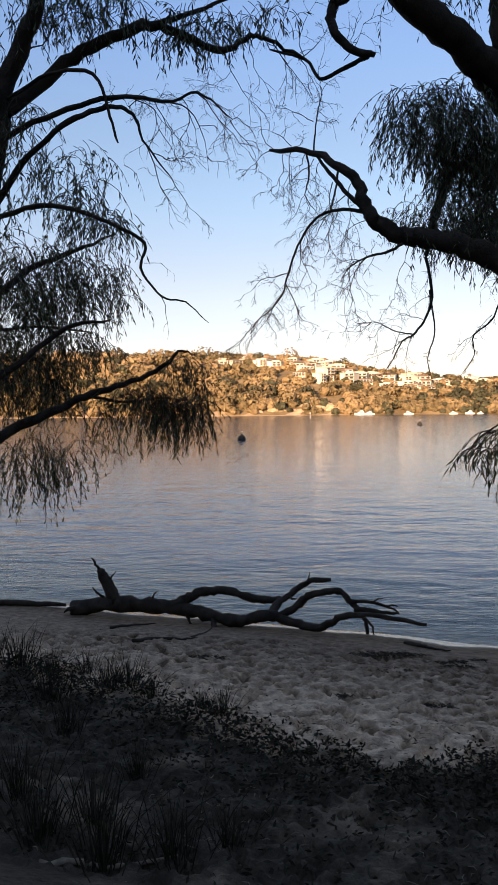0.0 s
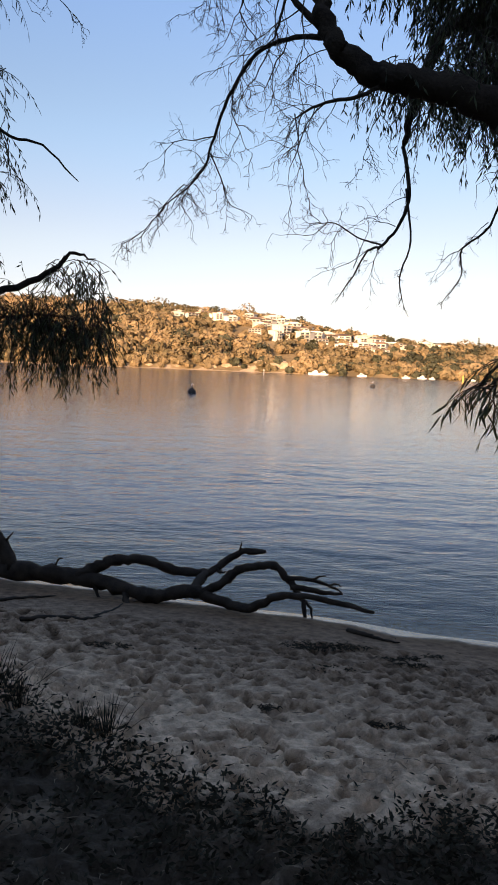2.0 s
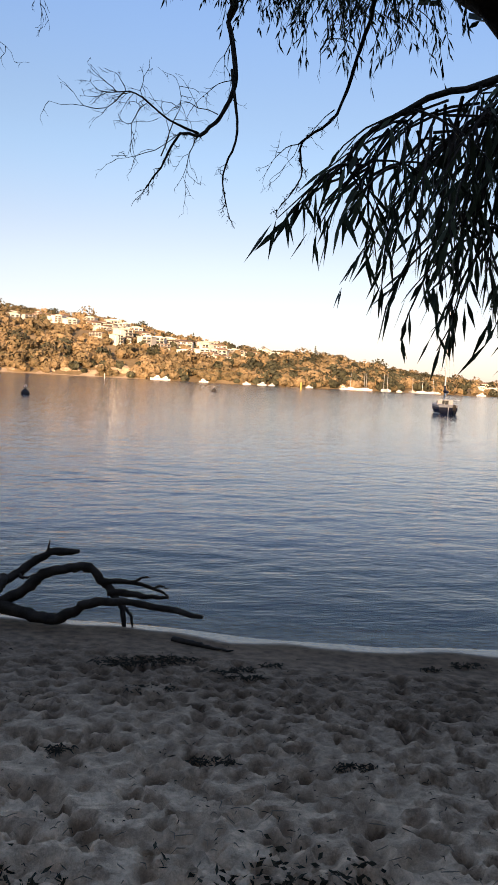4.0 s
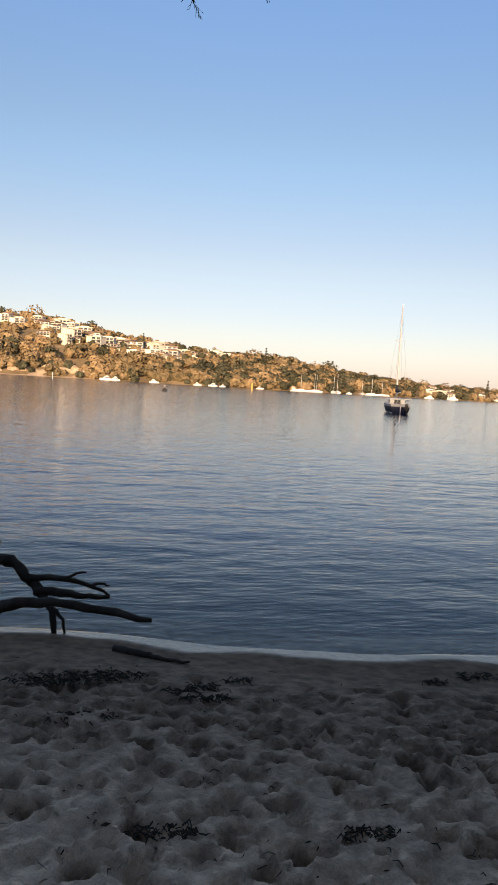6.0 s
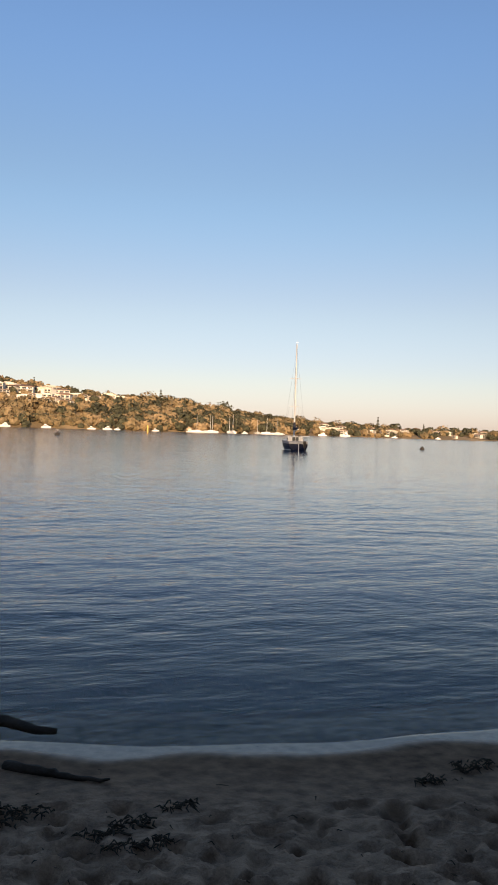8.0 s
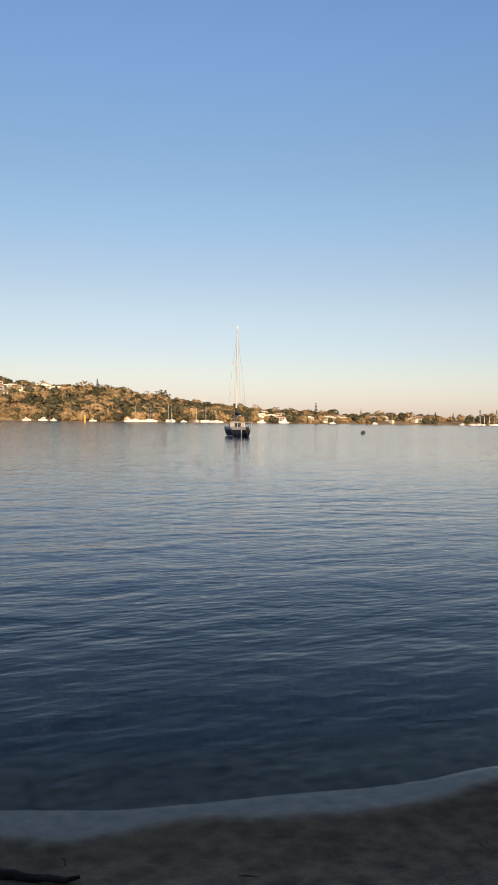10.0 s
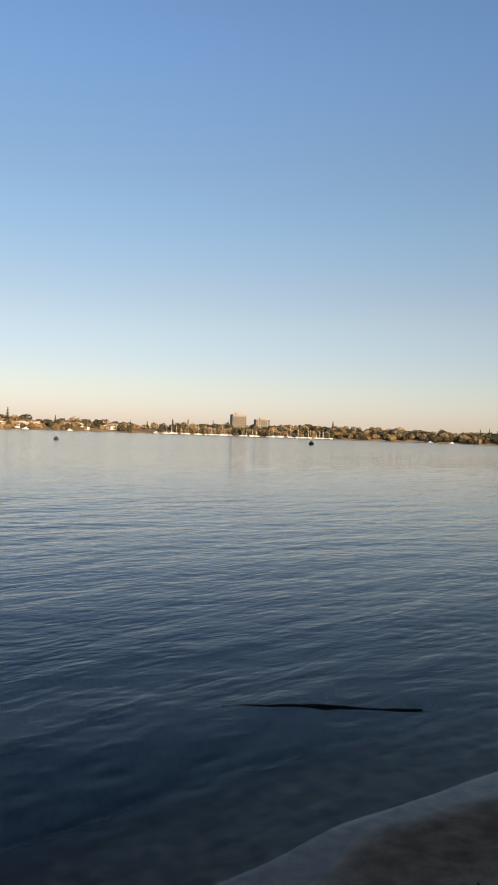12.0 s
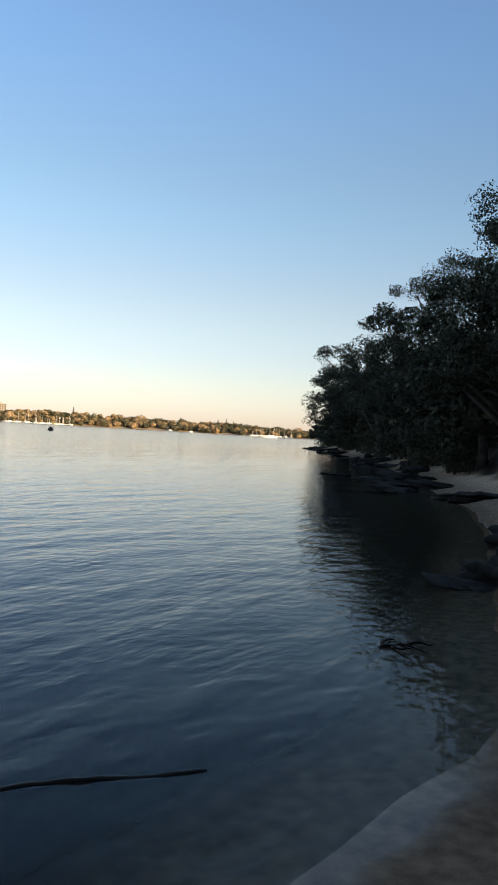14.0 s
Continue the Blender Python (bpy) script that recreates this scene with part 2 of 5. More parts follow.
WEED = material("seaweed", (0.045, 0.036, 0.024), 0.8, 0.4, 12, 60, 0.5, 0.006)


# ---------------------------------------------------------------- mesh helpers
class Shape:
    """Collects vertices and faces of one mesh."""

    def __init__(self):
        self.v, self.f = [], []

    def tube(self, pts, radii, sides=6, cap=True, lump=0.0, rng=None):
        pts = [Vector(p) for p in pts]
        base, side = len(self.v), Vector((0.31, 0.22, 0.92))
        for i, p in enumerate(pts):
            ahead = (pts[min(i + 1, len(pts) - 1)] - pts[max(i - 1, 0)]).normalized()
            a = ahead.cross(side)
            if a.length < 0.1:
                a = ahead.cross(Vector((1, 0, 0)))
            a.normalize()
            b = ahead.cross(a)
            for k in range(sides):
                w = 2 * math.pi * k / sides
                r = radii[i] * (1 + (rng.uniform(-lump, lump) if rng else 0))
                self.v.append(p + (a * math.cos(w) + b * math.sin(w)) * r)
        for i in range(len(pts) - 1):
            for k in range(sides):
                q, s = base + i * sides, (k + 1) % sides
                self.f.append((q + k, q + s, q + sides + s, q + sides + k))
        if cap:
            self.f.append(tuple(base + k for k in reversed(range(sides))))
            self.f.append(tuple(base + (len(pts) - 1) * sides + k for k in range(sides)))
        return self

    def box(self, lo, hi):
        b = len(self.v)
        self.v += [Vector((x, y, z)) for z in (lo[2], hi[2]) for y in (lo[1], hi[1]) for x in (lo[0], hi[0])]
        self.f += [tuple(b + k for k in q) for q in ((0, 2, 3, 1), (4, 5, 7, 6), (0, 1, 5, 4), (2, 6, 7, 3), (0, 4, 6, 2), (1, 3, 7, 5))]
        return self

    def prism(self, ring, lo, hi):
        """A ring of (x, y) carried up from lo to hi."""
        b, n = len(self.v), len(ring)
        self.v += [Vector((x, y, z)) for z in (lo, hi) for x, y in ring]
        self.f += [(b + k, b + (k + 1) % n, b + n + (k + 1) % n, b + n + k) for k in range(n)]
        self.f += [tuple(b + k for k in reversed(range(n))), tuple(b + n + k for k in range(n))]
        return self

    def loft(self, rings, close=True):
        b, n = len(self.v), len(rings[0])
        for ring in rings:
            self.v += [Vector(p) for p in ring]
        for i in range(len(rings) - 1):
            for k in range(n if close else n - 1):
                s = (k + 1) % n
                self.f.append((b + i * n + k, b + i * n + s, b + (i + 1) * n + s, b + (i + 1) * n + k))
        return self

    def leaf(self, p, way, length, width, rng):
        """A narrow folded leaf."""
        b = len(self.v)
        s = way.cross(Vector((rng.uniform(-1, 1), rng.uniform(-1, 1), rng.uniform(-1, 1)))).normalized() * width * 0.5
        up = way.cross(s).normalized() * width * 0.25
        mid = p + way * length * 0.45
        self.v += [p, mid + s + up, p + way * length + up * 2, mid - s + up]
        self.f += [(b, b + 1, b + 2, b + 3)]

    def mesh(self, name):
        me = bpy.data.meshes.new(name)
        me.from_pydata([tuple(p) for p in self.v], [], self.f)
        me.update()
        return me


def part(name, shape, mat, parent=None, label="", smooth=False):
    me = shape if isinstance(shape, bpy.types.Mesh) else shape.mesh(name)
    if not me.materials:
        me.materials.append(mat)
    if smooth:
        me.polygons.foreach_set("use_smooth", [True] * len(me.polygons))
    ob = new(name, me)
    if parent is not None:
        ob.parent = parent
    if label:
        ob["label"] = label
    return ob


def thing(name, label, category, group="", at=(0, 0, 0), turn=0.0):
    ob = tagged(new(name), label, category, group)
    ob.matrix_basis = pose(*at, 0, 0, turn)
    return ob


def hashed(ix, iy, seed):
    h = np.sin(ix * 127.1 + iy * 311.7 + seed * 74.7) * 43758.5453
    return h - np.floor(h)


def value_noise(x, y, seed=0):
    """Smooth noise from 0 to 1 on arrays."""
    ix, iy = np.floor(x), np.floor(y)
    u, v = x - ix, y - iy
    u, v = u * u * (3 - 2 * u), v * v * (3 - 2 * v)
    a, b = hashed(ix, iy, seed), hashed(ix + 1, iy, seed)
    c, d = hashed(ix, iy + 1, seed), hashed(ix + 1, iy + 1, seed)
    return (a * (1 - u) + b * u) * (1 - v) + (c * (1 - u) + d * u) * v


def fbm(x, y, seed=0, octaves=4):
    return sum(value_noise(x * 2**k, y * 2**k, seed + k) * 0.5**k for k in range(octaves)) / (2 - 0.5 ** (octaves - 1)) - 0.5


def graded(lo, hi, step, end_lo, end_hi, ratio=1.09):
    """Coordinates in even steps from lo to hi and in growing ones beyond."""
    mid = list(np.arange(lo, hi, step))
    out, s, p = [], step, lo
    while p > end_lo:
        s *= ratio
        p -= s
        out.append(p)
    right, s, p = [], step, mid[-1]
    while p < end_hi:
        s *= ratio
        p += s
        right.append(p)
    return np.array(out[::-1] + mid + right)


def sheet(name, xs, ys, z, mat):
    """A grid mesh of heights z[j, i]."""
    nx, ny = len(xs), len(ys)
    X, Y = np.meshgrid(xs, ys)
    co = np.stack([X, Y, z], -1).reshape(-1, 3)
    j, i = np.meshgrid(np.arange(ny - 1), np.arange(nx - 1), indexing="ij")
    q = (j * nx + i).ravel()
    faces = np.stack([q, q + 1, q + nx + 1, q + nx], -1)
    me = bpy.data.meshes.new(name)
    me.from_pydata(co.tolist(), [], faces.tolist())
    me.materials.append(mat)
    me.polygons.foreach_set("use_smooth", [True] * len(me.polygons))
    me.update()
    return new(name, me)


# ---------------------------------------------------------------- ground: beach, bank, ridge behind, river bed
SHORE_X = [-400, -60, -12, -4.1, -2.9, 0, 1.5, 2.7, 3.7, 4.8, 5.6, 6.4, 7.1, 7.6, 8.5, 9.8, 12, 17, 22, 28, 40, 60, 105, 118, 140, 400]
SHORE_Y = [150, 45, 16.5, 12.3, 11.9, 11.0, 10.6, 10.2, 9.95, 9.85, 9.7, 9.5, 9.3, 9.22, 9.3, 9.5, 9.8, 10.5, 11.5, 13.5, 17, 24, 44, 40, 0, -250]
DIST = [-3000, -60, -25, -8, -3, -1.2, -0.4, 0, 0.4, 1.0, 2.0, 4.2, 6.2, 6.9, 7.6, 8.2, 10.5, 22, 50, 90, 150, 3000]
RISE = [-8, -5, -3, -1.4, -0.62, -0.22, -0.055, 0, 0.03, 0.085, 0.175, 0.385, 0.50, 0.62, 0.98, 1.14, 1.38, 3.0, 19, 34, 38.5, 38.5]


def shore_y(x):
    return np.interp(x, SHORE_X, SHORE_Y)


def ground_z(x, y):
    """Height of the ground without its small unevenness."""
    d = shore_y(x) - y
    squeeze = np.interp(x, [6, 14, 40, 90], [1.0, 1.5, 2.2, 3.0])
    return np.interp(np.where(d > 0, d + (squeeze - 1) * np.minimum(d, 8), d), DIST, RISE)


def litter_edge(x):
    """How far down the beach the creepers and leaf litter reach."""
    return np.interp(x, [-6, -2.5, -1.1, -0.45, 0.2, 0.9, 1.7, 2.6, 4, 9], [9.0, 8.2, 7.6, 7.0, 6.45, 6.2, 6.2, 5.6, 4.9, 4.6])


def build_ground():
    xs = graded(-4.6, 8.6, 0.022, -2500, 2500, 1.11)
    ys = graded(3.9, 11.2, 0.022, -2500, 2500, 1.11)
    X, Y = np.meshgrid(xs, ys)
    Z = ground_z(X, Y)
    d = shore_y(X) - Y
    dry = np.clip((d - 0.5) / 1.3, 0, 1) * np.clip((60 - d) / 30, 0, 1)
    Z += dry * (0.05 * fbm(X * 1.2, Y * 1.2, 3) + 0.028 * fbm(X * 5, Y * 6.5, 9) + 0.034 * fbm(X * 16, Y * 22, 19, 3))
    Z += np.clip(1 - np.abs(d) / 1.5, 0, 1) * 0.022 * fbm(X * 0.9, Y * 0.9, 13, 2)
    Z += np.clip(d / 20, 0, 1) * 0.8 * fbm(X * 0.2, Y * 0.2, 5)
    # trodden hollows with pushed-up rims
    darker = np.zeros_like(Z)
    rng = np.random.default_rng(4)
    for _ in range(6500):
        cx, cy = rng.uniform(-4.2, 8.2), rng.uniform(4.2, 10.0)
        if shore_y(cx) - cy < 1.0:
            continue
        r, deep, turn, long = rng.uniform(0.02, 0.062), rng.uniform(0.014, 0.052), rng.uniform(0, math.pi), rng.uniform(1.0, 1.9)
        deep *= float(np.interp(shore_y(cx) - cy, [1.0, 2.4], [0.5, 1.0]))
        i0, i1 = np.searchsorted(xs, [cx - 4 * r, cx + 4 * r])
        j0, j1 = np.searchsorted(ys, [cy - 4 * r, cy + 4 * r])
        dx, dy = X[j0:j1, i0:i1] - cx, Y[j0:j1, i0:i1] - cy
        u, v = dx * math.cos(turn) + dy * math.sin(turn), dy * math.cos(turn) - dx * math.sin(turn)
        q = np.sqrt((u / (r * long)) ** 2 + (v / r) ** 2)
        Z[j0:j1, i0:i1] += deep * (0.32 * np.exp(-((q - 1.3) / 0.28) ** 2) - np.exp(-(q**4) * 0.7))
        # about one hollow in four gets a darker colour
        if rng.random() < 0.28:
            darker[j0:j1, i0:i1] = np.maximum(darker[j0:j1, i0:i1], rng.uniform(0.3, 1.0) * np.clip(2.8 - 2.5 * q, 0, 1))
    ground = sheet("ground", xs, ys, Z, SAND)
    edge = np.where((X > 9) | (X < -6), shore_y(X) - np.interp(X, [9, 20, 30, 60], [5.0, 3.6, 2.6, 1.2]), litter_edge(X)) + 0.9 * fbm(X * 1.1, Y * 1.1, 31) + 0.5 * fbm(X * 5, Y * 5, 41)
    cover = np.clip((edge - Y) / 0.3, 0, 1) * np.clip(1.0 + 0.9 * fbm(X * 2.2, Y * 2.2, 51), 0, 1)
    at = ground.data.attributes.new("dark_hollows", "FLOAT", "POINT")
    at.data.foreach_set("value", darker.ravel().astype(np.float32))
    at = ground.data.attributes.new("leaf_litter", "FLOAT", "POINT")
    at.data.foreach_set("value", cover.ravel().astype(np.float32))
    return tagged(ground, "trodden pale sand beach with leaf litter under trees", "beach", kind="structure")


def build_water():
    xs = graded(-7, 14, 0.075, -2500, 2500, 1.05)
    ys = graded(8.8, 26, 0.075, 2, 2500, 1.05)
    X, Y = np.meshgrid(xs, ys)
    away = np.clip((Y - shore_y(X)) / 2.0, 0.25, 1) * np.clip(60 / (np.hypot(X, Y) + 1), 0, 1)
    rng = np.random.default_rng(8)
    Z = np.zeros_like(X)
    wx, wy = X + 1.6 * fbm(X * 0.22, Y * 0.3, 61), Y + 1.2 * fbm(X * 0.18, Y * 0.35, 71)
    for lam, amp, count in ((2.6, 0.0018, 4), (1.3, 0.0012, 5), (0.55, 0.0009, 6), (0.32, 0.0005, 6)):
        for _ in range(count):
            a, ph = rng.normal(0.1, 0.42), rng.uniform(0, 6.28)
            k = 2 * math.pi / (lam * rng.uniform(0.8, 1.25))
            Z += amp * np.sin(k * (wx * math.sin(a) + wy * math.cos(a)) + ph)
    Z *= away * (0.6 + 0.9 * (fbm(X * 0.11, Y * 0.3, 81) + 0.5))
    water = sheet("water", xs, ys, Z, WATER)
    water.visible_shadow = False
    return tagged(water, "calm blue river with small ripples", "river", kind="structure")


build_ground()
build_water()


# ---------------------------------------------------------------- far shore
RANGE_AZ = [-80, -40, -14, 0, 10, 15, 20, 30, 40, 47, 55, 65, 78, 95]
RANGE_M = [300, 380, 440, 465, 480, 520, 560, 740, 950, 1120, 1150, 1100, 1000, 950]
SKYLINE_AZ = [-80, -30, -14, -8, -3, 0, 3, 5, 8, 10, 14, 16, 18, 20, 23, 25, 28, 34, 40, 47, 52, 56, 60, 65, 68, 72, 95]
SKYLINE_DEG = [3.0, 3.8, 4.1, 4.0, 3.95, 3.8, 3.3, 2.95, 2.6, 2.4, 2.2, 2.25, 1.85, 1.7, 1.4, 1.2, 1.0, 0.85, 0.72, 0.85, 1.05, 0.95, 0.85, 0.85, 0.7, 0.6, 0.5]
HUB = (1.5, 5.0)


def far_depth(az):
    return np.interp(az, [0, 14, 24, 90], [125, 110, 80, 90])


def far_place(az, u):
    """Place and height on the far shore: u is 0 at the water, 1 on the crest."""
    r = np.interp(az, RANGE_AZ, RANGE_M) + u * far_depth(az)
    top = np.tan(np.radians(np.interp(az, SKYLINE_AZ, SKYLINE_DEG))) * (np.interp(az, RANGE_AZ, RANGE_M) + far_depth(az)) + np.interp(az, [10, 20], [3.0, 1.5])
    trees = np.interp(az, [0, 20, 30, 90], [5.0, 7.5, 8.5, 10.0])
    h = np.maximum(top - trees, 1.5) * np.interp(u, [-0.1, 0, 0.06, 0.25, 0.6, 1.0, 1.5, 3], [-0.1, 0.02, 0.13, 0.36, 0.72, 1.0, 1.0, 0.7])
    a = np.radians(az)
    return HUB[0] + r * np.sin(a), HUB[1] + r * np.cos(a), h + 1.2 * fbm(az * 1.7, u * 6, 91) * np.clip(u * 6, 0, 1)


def build_far_land():
    az, us = np.arange(-80, 95.1, 0.35), np.array([-0.1, -0.02, 0.0, 0.03, 0.06, 0.12, 0.2, 0.3, 0.4, 0.5, 0.6, 0.7, 0.8, 0.9, 1.0, 1.25, 1.6, 3.0, 8.0])
    A, U = np.meshgrid(az, us)
    x, y, z = far_place(A, U)
    co, nx = np.stack([x, y, z], -1).reshape(-1, 3), len(az)
    s = Shape()
    s.v = [tuple(c) for c in co.tolist()]
    s.f = [(j * nx + i, j * nx + i + 1, (j + 1) * nx + i + 1, (j + 1) * nx + i) for j in range(len(us) - 1) for i in range(nx - 1)]
    tagged(part("far_hill", s, SCRUB, smooth=True), "scrub-covered far river bank and hill in evening sun", "hill", kind="structure")


def build_far_beach():
    s = Shape()
    for az in np.arange(-40, 4, 0.5):
        row = []
        for b in (az, az + 0.5):
            r, a = float(np.interp(b, RANGE_AZ, RANGE_M)), radians(b)
            wide = 5 + 3 * math.sin(b * 2.1)
            row += [(HUB[0] + (r + o) * math.sin(a), HUB[1] + (r + o) * math.cos(a), z) for o, z in ((-5, -0.3), (-1.5, 0.25), (wide, 2.2))]
        k = len(s.v)
        s.v += row
        s.f += [(k, k + 3, k + 4, k + 1), (k + 1, k + 4, k + 5, k + 2)]
    tagged(part("far_beach", s, LIMESTONE), "thin pale sand strip along the far shore", "beach", kind="structure")


def leaf_cloud(centres, radii, count, size, seed, squash=0.8, lobed=0.5):
    """Many small leaf patches spread over lumpy crowns: one array of places, one of faces."""
    rng = np.random.default_rng(seed)
    n = len(centres)
    way = rng.normal(size=(n, count, 3))
    way /= np.linalg.norm(way, axis=2, keepdims=True)
    lobes = rng.normal(size=(n, 7, 3))
    lobes /= np.linalg.norm(lobes, axis=2, keepdims=True)
    lump = (np.clip(np.einsum("nkc,nlc->nkl", way, lobes), 0, 1) ** 4).max(2)
    reach = (1.05 - lobed + lobed * lump) * rng.uniform(0.72, 1.05, (n, count))
    p = centres[:, None] + way * (reach * radii[:, None])[..., None] * np.array([1, 1, squash])
    a = rng.normal(size=(n, count, 3))
    a /= np.linalg.norm(a, axis=2, keepdims=True)
    out = way + 0.35 * rng.normal(size=way.shape)
    a = np.cross(a, out)
    a /= np.linalg.norm(a, axis=2, keepdims=True) + 1e-6
    b = np.cross(a, out)
    b /= np.linalg.norm(b, axis=2, keepdims=True) + 1e-6
    s = (size * rng.uniform(0.5, 1.3, (n, count, 1)))
    quad = np.stack([p - a * s, p - b * s * 0.6, p + a * s, p + b * s * 0.6], 2).reshape(-1, 3)
    return quad


def cloud_mesh(name, quads, mat):
    me = bpy.data.meshes.new(name)
    k = np.arange(len(quads)).reshape(-1, 4)
    me.from_pydata(quads.tolist(), [], k.tolist())
    me.materials.append(mat)
    me.update()
    return me


def build_far_woods():
    rng = np.random.default_rng(12)
    groups = {"olive": [[], []], "dark": [[], []]}
    for lo, hi, count, u0, u1, r0, r1 in ((-34, 16, 1250, 0.02, 1.05, 2.6, 5.0), (-34, -1, 330, 0.05, 1.05, 4.2, 6.6), (-34, 16, 420, -0.01, 0.12, 1.5, 3.0), (-30, 15, 120, 0.97, 1.12, 3.5, 5.5), (-10, -5.5, 12, 0.9, 1.03, 5.5, 7.5), (-3.5, 11, 14, 0.93, 1.05, 4.0, 5.6), (14, 20, 12, 0.8, 1.0, 5.5, 7.5), (13, 30, 680, 0.0, 1.05, 3.2, 5.6), (28, 75, 980, 0.0, 1.05, 3.5, 6.2)):
        az, u = rng.uniform(lo, hi, count), rng.uniform(u0, u1, count)
        x, y, z = far_place(az, u)
        r = rng.uniform(r0, r1, count) * np.where(rng.random(count) < 0.12, 1.35, 1.0)
        built_up = (az > -6.5) & (az < 11) & (u > 0.42) & (u < 0.97)
        r = np.where(built_up, r * 0.62, r)
        keep = ~built_up | (rng.random(count) < 0.5)
        suburb = (az > 25) & (az < 42) & (u < 0.75)
        r = np.where(suburb, r * 0.7, r)
        keep &= ~suburb | (rng.random(count) < 0.35)
        keep &= ~((az > -2.6) & (az < 3.6) & (u < 0.11)) | (rng.random(count) < 0.65)
        dark = rng.random(count) < np.interp(az, [-4, 9, 12, 30, 58], [0.12, 0.18, 0.45, 0.45, 0.65])
        for key, mask in (("olive", keep & ~dark), ("dark", keep & dark)):
            groups[key][0].append(np.stack([x, y, z + r * 0.62], -1)[mask])
            groups[key][1].append(r[mask])
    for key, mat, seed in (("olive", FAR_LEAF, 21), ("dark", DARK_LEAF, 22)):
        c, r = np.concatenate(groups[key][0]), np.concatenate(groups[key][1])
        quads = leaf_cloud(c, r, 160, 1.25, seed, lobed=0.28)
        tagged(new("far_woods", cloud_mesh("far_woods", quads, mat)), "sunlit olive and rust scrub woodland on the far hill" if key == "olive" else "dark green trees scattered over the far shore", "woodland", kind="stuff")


def pine_mesh(seed, height, width):
    """A Norfolk pine: tiers of branches round a straight stem."""
    rng = np.random.default_rng(seed)
    c, r = [], []
    for k in range(9):
        f = k / 8
        rad = width * (1 - 0.85 * f)
        for a in np.arange(0, 6.28, 1.05):
            c.append([rad * 0.6 * math.cos(a + k), rad * 0.6 * math.sin(a + k), height * (0.22 + 0.76 * f)])
            r.append(max(rad * 0.5, 0.35))
    return cloud_mesh("crown", leaf_cloud(np.array(c), np.array(r), 16, 0.55, seed, 0.45), DARK_LEAF)


def build_pines():
    first = None
    # azimuth, height up the slope, metres tall
    for az, u, tall in ((15.2, 0.9, 13), (6.4, 0.85, 11), (30.8, 0.7, 15), (34.0, 0.6, 11), (36.1, 0.5, 10), (39.2, 0.4, 12), (40.4, 0.5, 11), (42.2, 0.5, 15), (43.3, 0.5, 15), (45.1, 0.5, 14), (46.2, 0.6, 14), (53.7, 0.8, 15), (61.2, 0.6, 13), (63.9, 0.7, 13), (64.5, 0.6, 14), (65.0, 0.6, 12)):
        x, y, z = (float(v) for v in far_place(np.array(az), np.array(u)))
        if first is None:
            first = thing("norfolk_pine", "tall narrow dark Norfolk pine above the far houses", "tree", "pines on the far shore")
            part("trunk", Shape().tube([(0, 0, -1), (0, 0, 8), (0, 0, 14.5)], [0.35, 0.25, 0.05], 6), BARK, first)
            part("crown", pine_mesh(5, 15, 2.6), DARK_LEAF, first)
            ob = first
        else:
            ob = copy_thing(first, Matrix.Identity(4))
        ob.matrix_basis = pose(x, y, z, 0, 0, az * 37 % 360) @ Matrix.Diagonal((tall / 15, tall / 15, tall / 15, 1))


